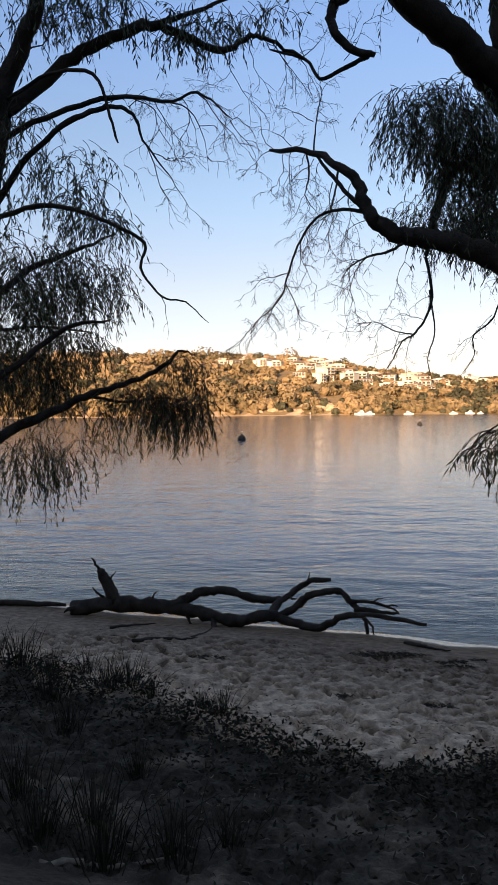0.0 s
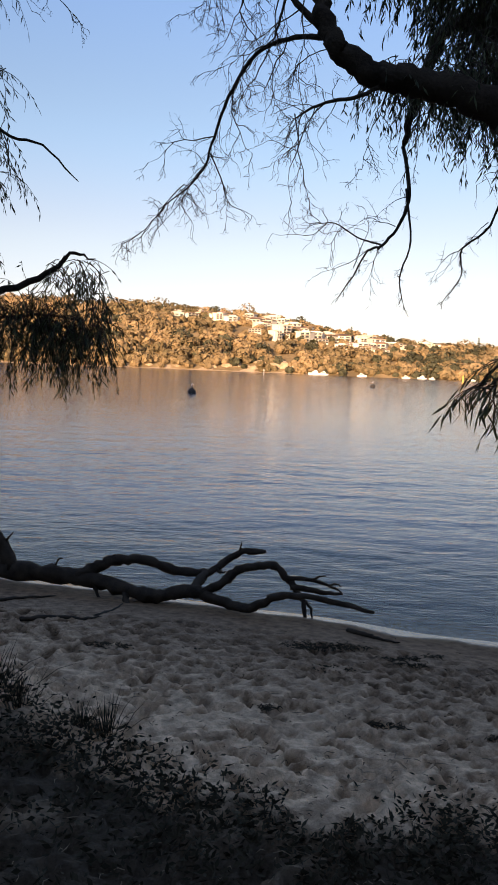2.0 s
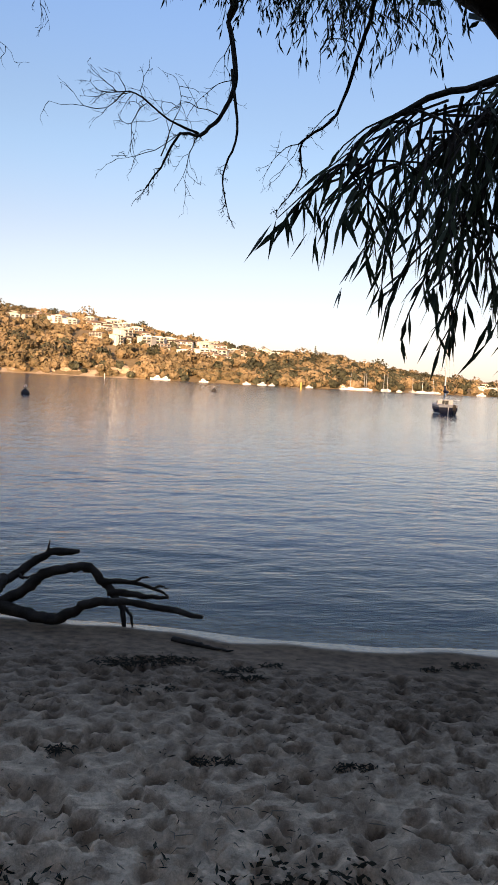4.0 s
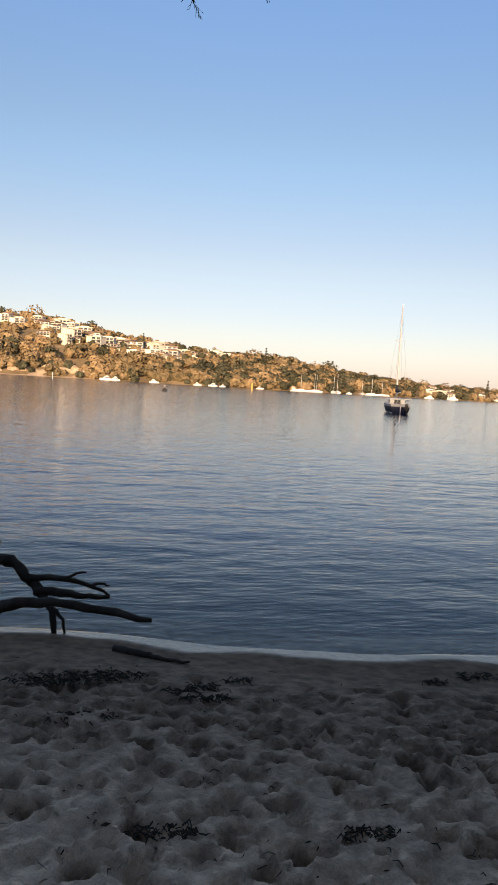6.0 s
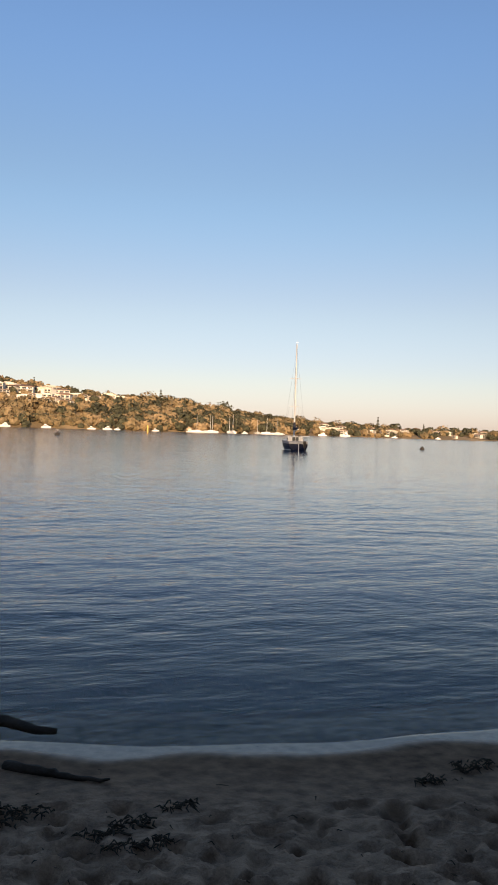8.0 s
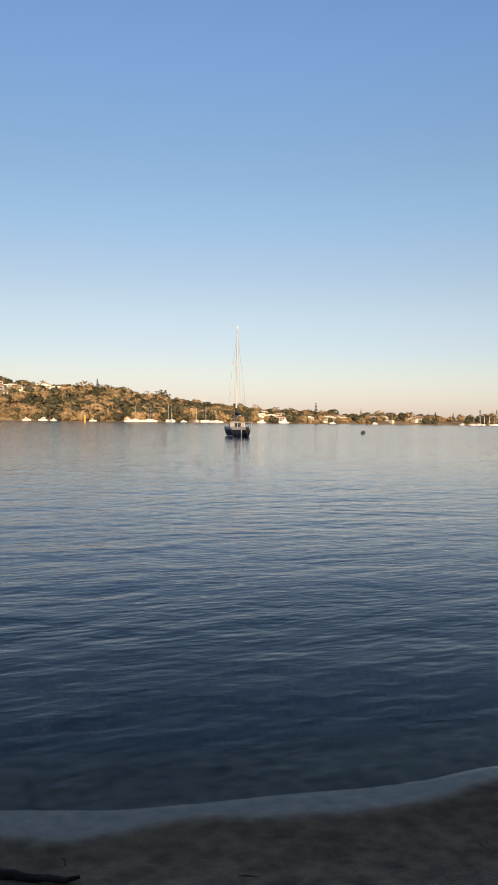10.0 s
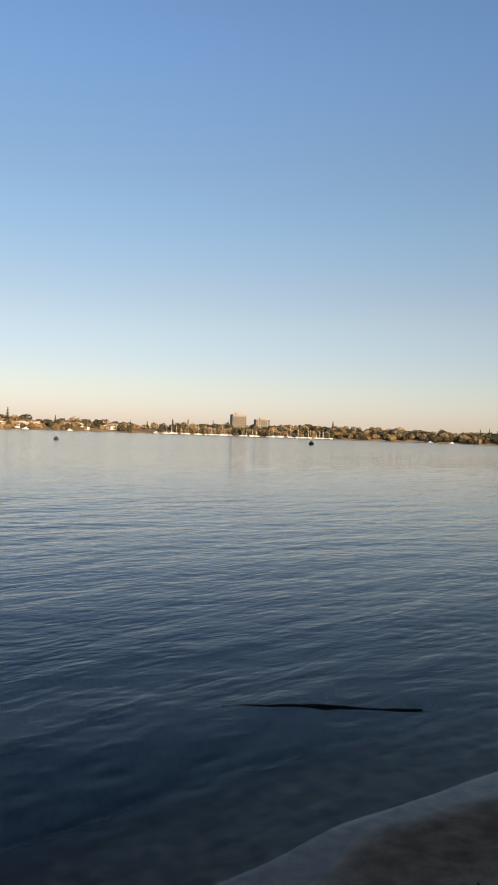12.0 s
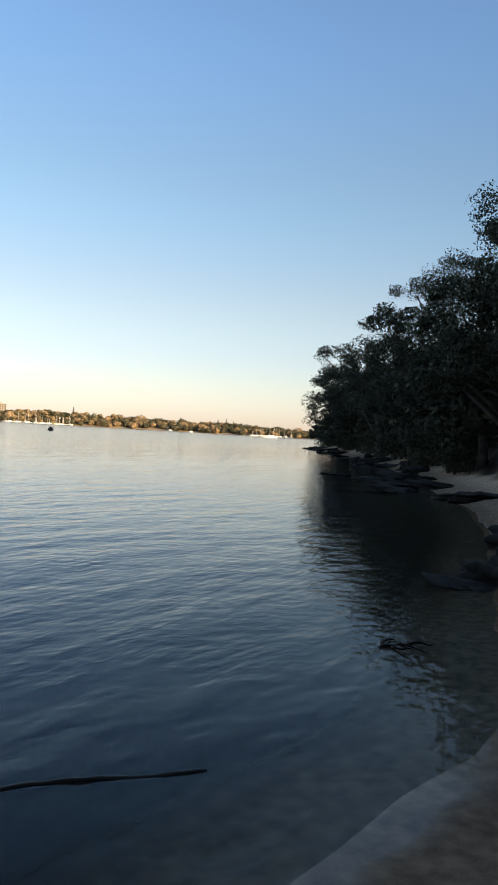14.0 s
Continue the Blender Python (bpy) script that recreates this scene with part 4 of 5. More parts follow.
def build_driftwood():
    log = thing("driftwood_tree", "dark fallen bare tree lying along the waterline", "driftwood", at=(0, 0, 0))
    part("trunk", limb([(-2.75, 11.3, 0.10), (-2.18, 11.2, 0.22), (-1.53, 11.05, 0.23), (-1.14, 10.95, 0.22), (-0.72, 10.85, 0.14), (-0.42, 10.8, 0.10), (-0.18, 10.75, 0.18), (0.12, 10.7, 0.2)], 0.15, 0.085, 10, 5, 0.28, 1, slim=0.72, wob=0.009), DRIFTWOOD, log, smooth=True)
    part("lower_branch", limb([(0.0, 10.72, 0.2), (0.34, 10.6, 0.13), (0.56, 10.5, 0.11), (0.75, 10.4, 0.2), (0.86, 10.3, 0.30), (1.09, 10.1, 0.38), (1.45, 9.8, 0.42), (1.75, 9.5, 0.43)], 0.085, 0.030, 9, 5, 0.22, 2, slim=0.72, wob=0.009), DRIFTWOOD, log, smooth=True)
    part("upper_branch", limb([(-1.35, 10.98, 0.25), (-1.1, 11.0, 0.36), (-0.89, 11.05, 0.43), (-0.63, 11.1, 0.43), (-0.33, 11.1, 0.34), (0.0, 11.1, 0.31), (0.14, 11.1, 0.33), (0.34, 11.2, 0.45), (0.48, 11.25, 0.53), (0.77, 11.3, 0.54)], 0.09, 0.045, 9, 5, 0.26, 3, slim=0.72, wob=0.009), DRIFTWOOD, log, smooth=True)
    part("cross_branch", limb([(-0.02, 10.74, 0.2), (0.05, 10.95, 0.3), (0.1, 11.1, 0.33)], 0.08, 0.06, 8, 4, 0.26, 31, slim=0.72, wob=0.009), DRIFTWOOD, log, smooth=True)
    part("hook_branch", limb([(0.09, 10.7, 0.2), (0.31, 10.75, 0.31), (0.45, 10.8, 0.44), (0.65, 10.83, 0.48), (0.87, 10.85, 0.49), (1.01, 10.8, 0.36), (1.09, 10.75, 0.28)], 0.075, 0.05, 8, 5, 0.26, 4, slim=0.72, wob=0.009), DRIFTWOOD, log, smooth=True)
    for k, (pts, r0, r1) in enumerate((
        ([(1.0, 10.78, 0.36), (1.21, 10.8, 0.37), (1.49, 10.8, 0.29), (1.62, 10.8, 0.23)], 0.04, 0.012),
        ([(1.05, 10.75, 0.29), (1.27, 10.7, 0.27), (1.45, 10.7, 0.25), (1.6, 10.7, 0.24)], 0.05, 0.02),
        ([(1.07, 10.75, 0.28), (1.18, 10.65, 0.16), (1.2, 10.55, -0.02)], 0.045, 0.03),
        ([(1.15, 10.68, 0.2), (1.26, 10.6, 0.1), (1.27, 10.57, 0.0)], 0.025, 0.012),
        ([(-0.79, 10.85, 0.15), (-0.75, 10.75, 0.07), (-0.7, 10.62, -0.03)], 0.055, 0.045),
        ([(-1.15, 10.95, 0.18), (-1.1, 10.9, 0.08), (-1.05, 10.86, 0.02)], 0.04, 0.015),
        ([(-2.15, 11.2, 0.24), (-2.25, 11.2, 0.48), (-2.33, 11.2, 0.64), (-2.36, 11.18, 0.7)], 0.14, 0.06),
        ([(-2.35, 11.18, 0.66), (-2.41, 11.16, 0.78), (-2.45, 11.15, 0.86)], 0.035, 0.012),
        ([(-2.28, 11.2, 0.5), (-2.2, 11.2, 0.58), (-2.14, 11.2, 0.66)], 0.035, 0.01),
        ([(-2.3, 11.2, 0.3), (-2.42, 11.2, 0.38), (-2.46, 11.2, 0.44)], 0.03, 0.01),
        ([(-2.6, 11.25, 0.12), (-2.75, 11.2, 0.16), (-2.85, 11.2, 0.1)], 0.07, 0.02),
        ([(0.46, 11.24, 0.5), (0.47, 11.24, 0.58), (0.48, 11.24, 0.66)], 0.022, 0.008),
        ([(-1.0, 11.02, 0.38), (-0.97, 11.02, 0.45), (-0.93, 11.02, 0.5)], 0.03, 0.012),
        ([(1.25, 10.8, 0.36), (1.36, 10.8, 0.4), (1.43, 10.8, 0.41)], 0.02, 0.007),
        ([(1.45, 10.8, 0.3), (1.55, 10.82, 0.32), (1.62, 10.82, 0.3)], 0.02, 0.007),
        ([(0.2, 11.12, 0.36), (0.26, 11.05, 0.34), (0.33, 11.0, 0.36)], 0.03, 0.01),
        ([(-1.6, 11.06, 0.33), (-1.58, 11.06, 0.4), (-1.52, 11.06, 0.41)], 0.02, 0.006),
    )):
        part("branch_stub", limb(pts, r0, r1, 7, 4, 0.18, 50 + k, slim=0.72, wob=0.009), DRIFTWOOD, log, smooth=True)


def lay(x, y):
    return float(ground_z(np.array(x), np.array(y)))


def build_sticks():
    k = 0
    for name, label, pts, r0, r1, mat in (
        ("fallen_branch", "thin dark forked stick lying on the sand", [(-1.55, 9.55), (-1.25, 9.75), (-1.0, 9.72), (-0.85, 9.9)], 0.025, 0.01, DRIFTWOOD),
        ("fallen_branch", "dark stick leaning by the driftwood", [(-0.92, 9.95), (-0.8, 10.3), (-0.76, 10.6)], 0.02, 0.01, DRIFTWOOD),
        ("fallen_branch", "slender dark twig beside the driftwood", [(-2.0, 10.3), (-1.75, 10.55), (-1.5, 10.7)], 0.018, 0.008, DRIFTWOOD),
        ("fallen_branch", "dark crooked stick on damp sand by the water", [(1.6, 10.1), (1.78, 9.93), (1.9, 9.83), (2.06, 9.72)], 0.03, 0.008, DRIFTWOOD),
        ("fallen_branch", "short dark driftwood piece at the water's edge", [(-4.2, 11.7), (-3.6, 11.8), (-3.0, 11.75)], 0.05, 0.03, DRIFTWOOD),
        ("fallen_branch", "pale bleached stick on the dark bank", [(-0.85, 4.30), (-0.66, 4.40), (-0.48, 4.38), (-0.22, 4.58)], 0.019, 0.010, PALE_TWIG),
    ):
        k += 1
        line = [(x, y, lay(x, y) + r0 * 0.6 + 0.015 * (k % 2)) for x, y in pts]
        tagged(part(name, limb(line, r0, r1, 7, 4, 0.15, 80 + k, wob=0.008), mat, smooth=True), label, "stick", "sticks on the beach")
    stick = limb([(5.50, 11.16, -0.010), (5.66, 10.97, -0.002), (5.78, 10.87, 0.003), (5.9, 10.74, 0.004), (6.03, 10.6, -0.002), (6.15, 10.45, -0.001), (6.28, 10.33, 0.002)], 0.014, 0.010, 8, 4, 0.2, 99, wob=0.003)
    tagged(part("floating_branch", stick, WET_WOOD, smooth=True), "long thin black branch lying in the shallows", "stick")
    snag = thing("sunken_snag", "dark tangled snag of branches breaking the shallow water", "driftwood", at=(8.85, 10.05, 0))
    for j, pts in enumerate(([(-0.12, 0.28, -0.06), (0.0, 0.16, 0.02), (0.1, -0.02, 0.03), (0.06, -0.2, -0.03)], [(0.08, 0.02, 0.02), (0.2, -0.1, 0.04), (0.27, -0.24, 0.03)], [(-0.02, 0.18, 0.0), (0.12, 0.2, 0.045), (0.28, 0.14, 0.02)], [(0.0, 0.1, 0.01), (-0.1, 0.0, 0.05), (-0.13, -0.12, 0.07)], [(0.15, -0.05, 0.0), (0.3, 0.02, 0.03), (0.42, 0.02, -0.03)])):
        part("branch", limb([(0.78 * a, 0.78 * b, 0.6 * c - 0.006) for a, b, c in pts], 0.015, 0.006, 7, 4, 0.25, 120 + j, wob=0.01), WET_WOOD, snag, smooth=True)
    # heaps of weed on the sand
    rng = random.Random(44)
    for x, y, s in ((1.3, 8.68, 0.12), (1.15, 9.3, 0.12), (1.22, 9.34, 0.19), (1.5, 9.42, 0.15), (1.9, 9.12, 0.06), (1.96, 8.96, 0.06), (2.08, 8.97, 0.05), (2.3, 9.32, 0.06), (-0.6, 8.9, 0.14), (2.05, 9.2, 0.07), (4.3, 8.6, 0.16), (3.6, 9.25, 0.05), (5.2, 8.7, 0.12), (0.1, 9.0, 0.07), (4.75, 8.85, 0.1), (1.55, 7.4, 0.09), (0.75, 7.6, 0.06), (2.3, 7.3, 0.08), (3.95, 9.35, 0.1)):
        heap = Shape()
        for _ in range(30 + int(3600 * s * s)):
            a, r = rng.uniform(0, 6.28), s * math.sqrt(rng.random())
            px, py = x + 1.6 * r * math.cos(a), y + 0.7 * r * math.sin(a)
            z = lay(px, py) + 0.012 + 0.10 * s * rng.random()
            b = rng.uniform(0, 6.28)
            l = rng.uniform(0.012, 0.03)
            heap.tube([(px, py, z), (px + l * math.cos(b), py + l * math.sin(b), z + rng.uniform(-0.01, 0.015)), (px + 1.8 * l * math.cos(b + 0.5), py + 1.8 * l * math.sin(b + 0.5), z - 0.01)], [0.003, 0.004, 0.001], 4, False)
        tagged(part("seaweed", heap, WEED), "small dark heap of dried river weed on sand", "seaweed", "weed heaps", kind="stuff")


build_driftwood()
build_sticks()


# ---------------------------------------------------------------- the two weeping trees over the beach
def spray(shape, p, way, length, r, level, rng, droop=0.35, wander=0.28):
    """A bare twig that wanders, droops and forks into finer ones."""
    steps = 7 if level > 1 else 4
    pts, radii, p, way = [p.copy()], [r], p.copy(), way.normalized()
    kids = []
    for k in range(steps):
        way = (way + Vector((rng.gauss(0, wander), rng.gauss(0, wander), rng.gauss(0, wander) - droop * 0.3))).normalized()
        p = p + way * length / steps
        pts.append(p.copy())
        radii.append(r * (1 - 0.75 * (k + 1) / steps))
        if level and k and rng.random() < 0.8:
            kids.append((p.copy(), way.copy(), 1 - 0.5 * k / steps))
    shape.tube(pts, radii, 4 if r < 0.006 else 5, False)
    for q, w, s in kids:
        side = (w + 0.9 * Vector((rng.gauss(0, 1), rng.gauss(0, 0.7), rng.gauss(-0.2, 0.8)))).normalized()
        spray(shape, q, side, length * s * rng.uniform(0.35, 0.65), max(r * 0.6, 0.0010), level - 1, rng, droop, wander)


def hanging(leaves, twigs, p, length, rng, leaf_len=0.060, leaf_w=0.0095, sparse=1.0, lean=(0, 0)):
    """A drooping twig strung with narrow leaves."""
    way = Vector((rng.gauss(lean[0], 0.5), rng.gauss(lean[1], 0.5), rng.uniform(-0.5, 0.25))).normalized()
    pts, n = [p.copy()], max(4, int(length / 0.042))
    for k in range(n):
        way = (way + Vector((rng.gauss(0, 0.13), rng.gauss(0, 0.13), -0.28))).normalized()
        p = p + way * length / n
        pts.append(p.copy())
        if k and rng.random() < 0.95:
            for _ in range(2 if rng.random() < 0.75 * sparse else 1):
                lw = (way * 0.5 + Vector((rng.gauss(0, 0.45), rng.gauss(0, 0.45), -0.75))).normalized()
                leaves.leaf(p + way * rng.uniform(-0.02, 0.02), lw, leaf_len * rng.uniform(0.6, 1.25), leaf_w * rng.uniform(0.8, 1.25), rng)
    twigs.tube(pts, [0.0028 * (1 - 0.7 * k / n) for k in range(n + 1)], 4, False)


def leafy(leaves, twigs, masses, rng, **more):
    for (cx, cy, cz), (rx, ry, rz), count, length in masses:
        for _ in range(count):
            while True:
                a = Vector((rng.uniform(-1, 1), rng.uniform(-1, 1), rng.uniform(-1, 1)))
                if a.length < 1:
                    break
            hanging(leaves, twigs, Vector((cx + a.x * rx, cy + a.y * ry, cz + a.z * rz)), length * rng.uniform(0.6, 1.3), rng, **more)


def weeping_tree(label, base, limbs, sprays, masses, seed, near=(), canopy=()):
    tree = thing("peppermint_tree", label, "tree", "weeping trees over the beach")
    rng = random.Random(seed)
    for k, (name, pts, r0, r1) in enumerate(limbs):
        part(name, limb(pts, r0, r1, 9 if r0 > 0.03 else 6, 5, 0.10, seed + k, wob=min(0.012, r0 * 0.25)), BARK, tree, smooth=True)
    bare, leaves, twigs = Shape(), Shape(), Shape()
    for p, way, length, r, level, droop in sprays:
        spray(bare, Vector(p), Vector(way), length, r, level, rng, droop)
    for name, pts, r0, r1 in limbs:                        # fine brush of twigs towards the thin ends
        if r1 < 0.006 and pts[-1][0] > 0 and pts[-1][2] > 3.0:
            line = smooth_line(pts, 3)
            for q in range(len(line) // 2, len(line)):
                ahead = (line[q] - line[q - 1]).normalized()
                for _ in range(2):
                    way = ahead + Vector((rng.gauss(0, 0.7), rng.gauss(0, 0.4), rng.gauss(-0.1, 0.6)))
                    spray(bare, line[q], way, rng.uniform(0.03, 0.07) if pts[-1][2] < 3.3 else rng.uniform(0.10, 0.24), 0.0022, 2, rng, 0.3)
    leafy(leaves, twigs, masses, rng)
    leafy(leaves, twigs, near, rng, leaf_len=0.062, leaf_w=0.0075)
    # leaf clouds added overhead, out of view, to shade the beach
    if canopy:
        c, s = np.array([q[:3] for q in canopy]), np.array([q[3] for q in canopy])
        tagged(part("canopy", cloud_mesh("canopy", leaf_cloud(c, s, 420, 0.07, seed, 0.6), LEAF), LEAF, tree), kind="stuff")
    tagged(part("bare_twigs", bare, TWIG, tree), kind="stuff")
    tagged(part("leafy_twigs", twigs, TWIG, tree), kind="stuff")
    tagged(part("foliage", leaves, LEAF, tree), kind="stuff")


def build_left_tree():
    limbs = [
        ("trunk", [(-2.25, 5.2, 0.4), (-2.05, 5.35, 1.5), (-1.82, 5.5, 2.8), (-1.60, 5.6, 3.95), (-1.47, 5.6, 4.72), (-1.33, 5.6, 5.07), (-1.15, 5.5, 5.4), (-0.95, 5.4, 6.2)], 0.12, 0.03),
        ("limb", [(-1.56, 5.58, 3.9), (-1.43, 5.6, 4.62), (-1.13, 5.7, 4.98), (-0.84, 5.7, 5.14), (-0.53, 5.8, 5.29), (-0.4, 5.9, 5.28), (-0.1, 6.0, 5.2), (0.07, 6.1, 5.32), (0.22, 6.1, 5.29), (0.46, 6.2, 5.19)], 0.05, 0.010),
        ("limb", [(-0.53, 5.8, 5.29), (-0.31, 5.8, 5.34), (0.01, 5.9, 5.5)], 0.02, 0.010),
        ("limb", [(-1.5, 5.6, 4.5), (-1.21, 5.5, 4.59), (-0.83, 5.4, 4.66), (-0.56, 5.4, 4.68), (-0.36, 5.4, 4.64), (-0.19, 5.4, 4.69), (0.02, 5.4, 4.53)], 0.022, 0.004),
        ("limb", [(-1.52, 5.6, 4.08), (-1.29, 5.5, 4.34), (-1.01, 5.4, 4.52), (-0.8, 5.4, 4.61), (-0.65, 5.4, 4.62), (-0.55, 5.4, 4.54), (-0.52, 5.4, 4.43), (-0.36, 5.4, 4.2)], 0.024, 0.004),
        ("limb", [(-1.55, 5.55, 4.0), (-1.19, 5.4, 4.05), (-0.95, 5.4, 4.03), (-0.74, 5.4, 3.95), (-0.52, 5.4, 3.82), (-0.54, 5.4, 3.67), (-0.42, 5.4, 3.5), (-0.28, 5.45, 3.47), (-0.15, 5.5, 3.35)], 0.018, 0.0025),
        ("limb", [(-2.0, 5.3, 1.3), (-2.2, 6.2, 2.2), (-2.02, 6.9, 2.62), (-1.71, 7.1, 2.79), (-1.43, 7.3, 2.95), (-1.11, 7.4, 3.05), (-0.81, 7.5, 3.19), (-0.66, 7.5, 3.33), (-0.5, 7.5, 3.3)], 0.06, 0.005),
        ("limb", [(-1.4, 7.3, 2.95), (-1.1, 7.4, 2.9), (-0.8, 7.45, 2.93), (-0.55, 7.5, 2.9)], 0.014, 0.006),
        ("limb", [(-1.45, 5.6, 4.75), (-1.1, 5.45, 4.85), (-0.8, 5.35, 4.8), (-0.7, 5.35, 4.55), (-0.66, 5.35, 4.4)], 0.014, 0.007),
        ("limb", [(-1.85, 5.5, 2.7), (-2.05, 6.5, 3.5), (-1.85, 7.2, 4.0), (-1.5, 7.4, 4.2), (-1.2, 7.5, 4.35)], 0.045, 0.008),
        ("limb", [(-2.0, 6.4, 3.4), (-2.05, 7.1, 3.5), (-1.75, 7.4, 3.55), (-1.4, 7.45, 3.5)], 0.02, 0.006),
        ("limb", [(-1.7, 5.5, 2.9), (-1.4, 5.6, 3.1), (-1.1, 5.7, 3.35), (-0.8, 5.7, 3.4)], 0.03, 0.008),
    ]
    sprays = [((x, y, z), (w, 0.1, v), 0.36, 0.0034, 3, 0.4) for x, y, z, w, v in ((0.0, 5.4, 4.53, 1, -0.5), (-0.1, 5.4, 4.62, 0.8, -0.8), (-0.28, 5.4, 4.66, 0.6, -1), (-0.45, 5.4, 4.66, 0.5, -0.9), (-0.38, 5.4, 4.24, 0.6, -0.6), (-0.47, 5.4, 4.35, 0.9, -0.3), (-0.6, 5.4, 4.62, 0.5, 0.7), (0.15, 6.1, 5.3, 0.6, 0.7), (0.3, 6.15, 5.25, 0.8, -0.6), (-0.05, 6.0, 5.22, 0.4, 0.9), (-0.2, 5.9, 5.25, 0.6, -0.9), (0.42, 6.2, 5.2, 0.6, -0.8))] + [
        ((-0.19, 5.4, 4.69), (1, 0, -0.6), 0.5, 0.004, 2, 0.5), ((-0.36, 5.4, 4.64), (1, 0, -0.9), 0.6, 0.005, 2, 0.5), ((-0.5, 5.4, 4.4), (1, 0, -0.8), 0.5, 0.004, 2, 0.5),
        ((-0.56, 5.4, 4.66), (1, 0.1, -0.7), 0.55, 0.004, 2, 0.5), ((-0.8, 5.4, 4.61), (0.7, 0, 0.4), 0.3, 0.004, 2, 0.2), ((0.22, 6.1, 5.29), (0.5, 0, -0.9), 0.4, 0.005, 2, 0.4),
        ((0.07, 6.1, 5.3), (0.2, 0, -1), 0.4, 0.004, 2, 0.4), ((0.4, 6.2, 5.2), (1, 0, 0.6), 0.45, 0.004, 3, 0.2), ((-0.1, 6.0, 5.2), (0.4, 0, -1), 0.5, 0.004, 2, 0.4), ((-0.3, 5.8, 5.35), (1, 0, -0.3), 0.4, 0.004, 2, 0.3),
        ((-0.42, 5.4, 3.5), (0.5, 0, -0.6), 0.22, 0.0025, 1, 0.5), ((-0.52, 5.4, 3.7), (0.8, 0, -0.2), 0.2, 0.002, 1, 0.5), ((-0.81, 7.5, 3.19), (1, 0, 0.5), 0.3, 0.004, 2, 0.4), ((-1.5, 7.2, 2.85), (0.6, 0, -0.8), 0.6, 0.004, 2, 0.4), ((-1.1, 7.4, 3.0), (0.5, 0, -0.8), 0.5, 0.004, 2, 0.5),
        ((-1.3, 5.6, 5.05), (0.3, 0, 0.8), 0.5, 0.006, 2, 0.0), ((-0.7, 5.7, 5.2), (0.5, 0, 0.9), 0.5, 0.005, 2, 0.1), ((-0.2, 5.9, 5.25), (0.3, 0, 0.9), 0.4, 0.004, 2, 0.1),
    ]
    masses = [
        ((-1.72, 7.4, 3.95), (0.50, 0.4, 0.36), 500, 0.34), ((-1.42, 7.4, 4.5), (0.38, 0.3, 0.18), 100, 0.34), ((-1.16, 7.4, 3.95), (0.12, 0.2, 0.3), 60, 0.3), ((-1.98, 7.5, 3.3), (0.46, 0.4, 0.42), 500, 0.34), ((-1.48, 7.4, 3.4), (0.26, 0.25, 0.14), 90, 0.26),
        ((-1.85, 7.2, 2.5), (0.34, 0.3, 0.22), 90, 0.42), ((-0.72, 7.47, 2.90), (0.36, 0.2, 0.10), 190, 0.38), ((-0.62, 7.5, 3.22), (0.22, 0.15, 0.12), 55, 0.30), ((-0.46, 7.5, 3.06), (0.06, 0.1, 0.14), 26, 0.34), ((-0.95, 7.4, 3.0), (0.3, 0.2, 0.10), 90, 0.28), ((-1.2, 7.2, 2.82), (0.34, 0.2, 0.08), 30, 0.34), ((-1.55, 7.1, 2.5), (0.26, 0.2, 0.1), 30, 0.34),
        ((-0.95, 5.6, 5.35), (0.42, 0.3, 0.14), 170, 0.22), ((-0.3, 5.85, 5.3), (0.3, 0.2, 0.1), 110, 0.2), ((0.1, 6.0, 5.42), (0.3, 0.2, 0.08), 50, 0.18), ((-1.3, 5.5, 4.5), (0.18, 0.2, 0.3), 60, 0.26), ((-1.5, 5.6, 3.8), (0.16, 0.3, 0.7), 110, 0.3), ((-1.0, 5.5, 4.2), (0.24, 0.2, 0.10), 40, 0.22), ((-0.75, 5.45, 4.0), (0.18, 0.15, 0.05), 26, 0.2),
        ((-1.6, 5.5, 5.6), (0.7, 0.5, 0.4), 90, 0.35), ((-1.5, 7.3, 4.9), (0.5, 0.3, 0.2), 60, 0.3),
    ]
    weeping_tree("weeping peppermint tree with dark drooping leaves and bare twigs", (-2.15, 5.2), limbs, sprays, masses, 301, (), [(x, y, 5.3 + 0.3 * math.sin(3 * x + 2 * y), 0.85) for x in (-4.6, -3.6, -2.7) for y in (3.0, 4.2, 5.4, 6.6)])


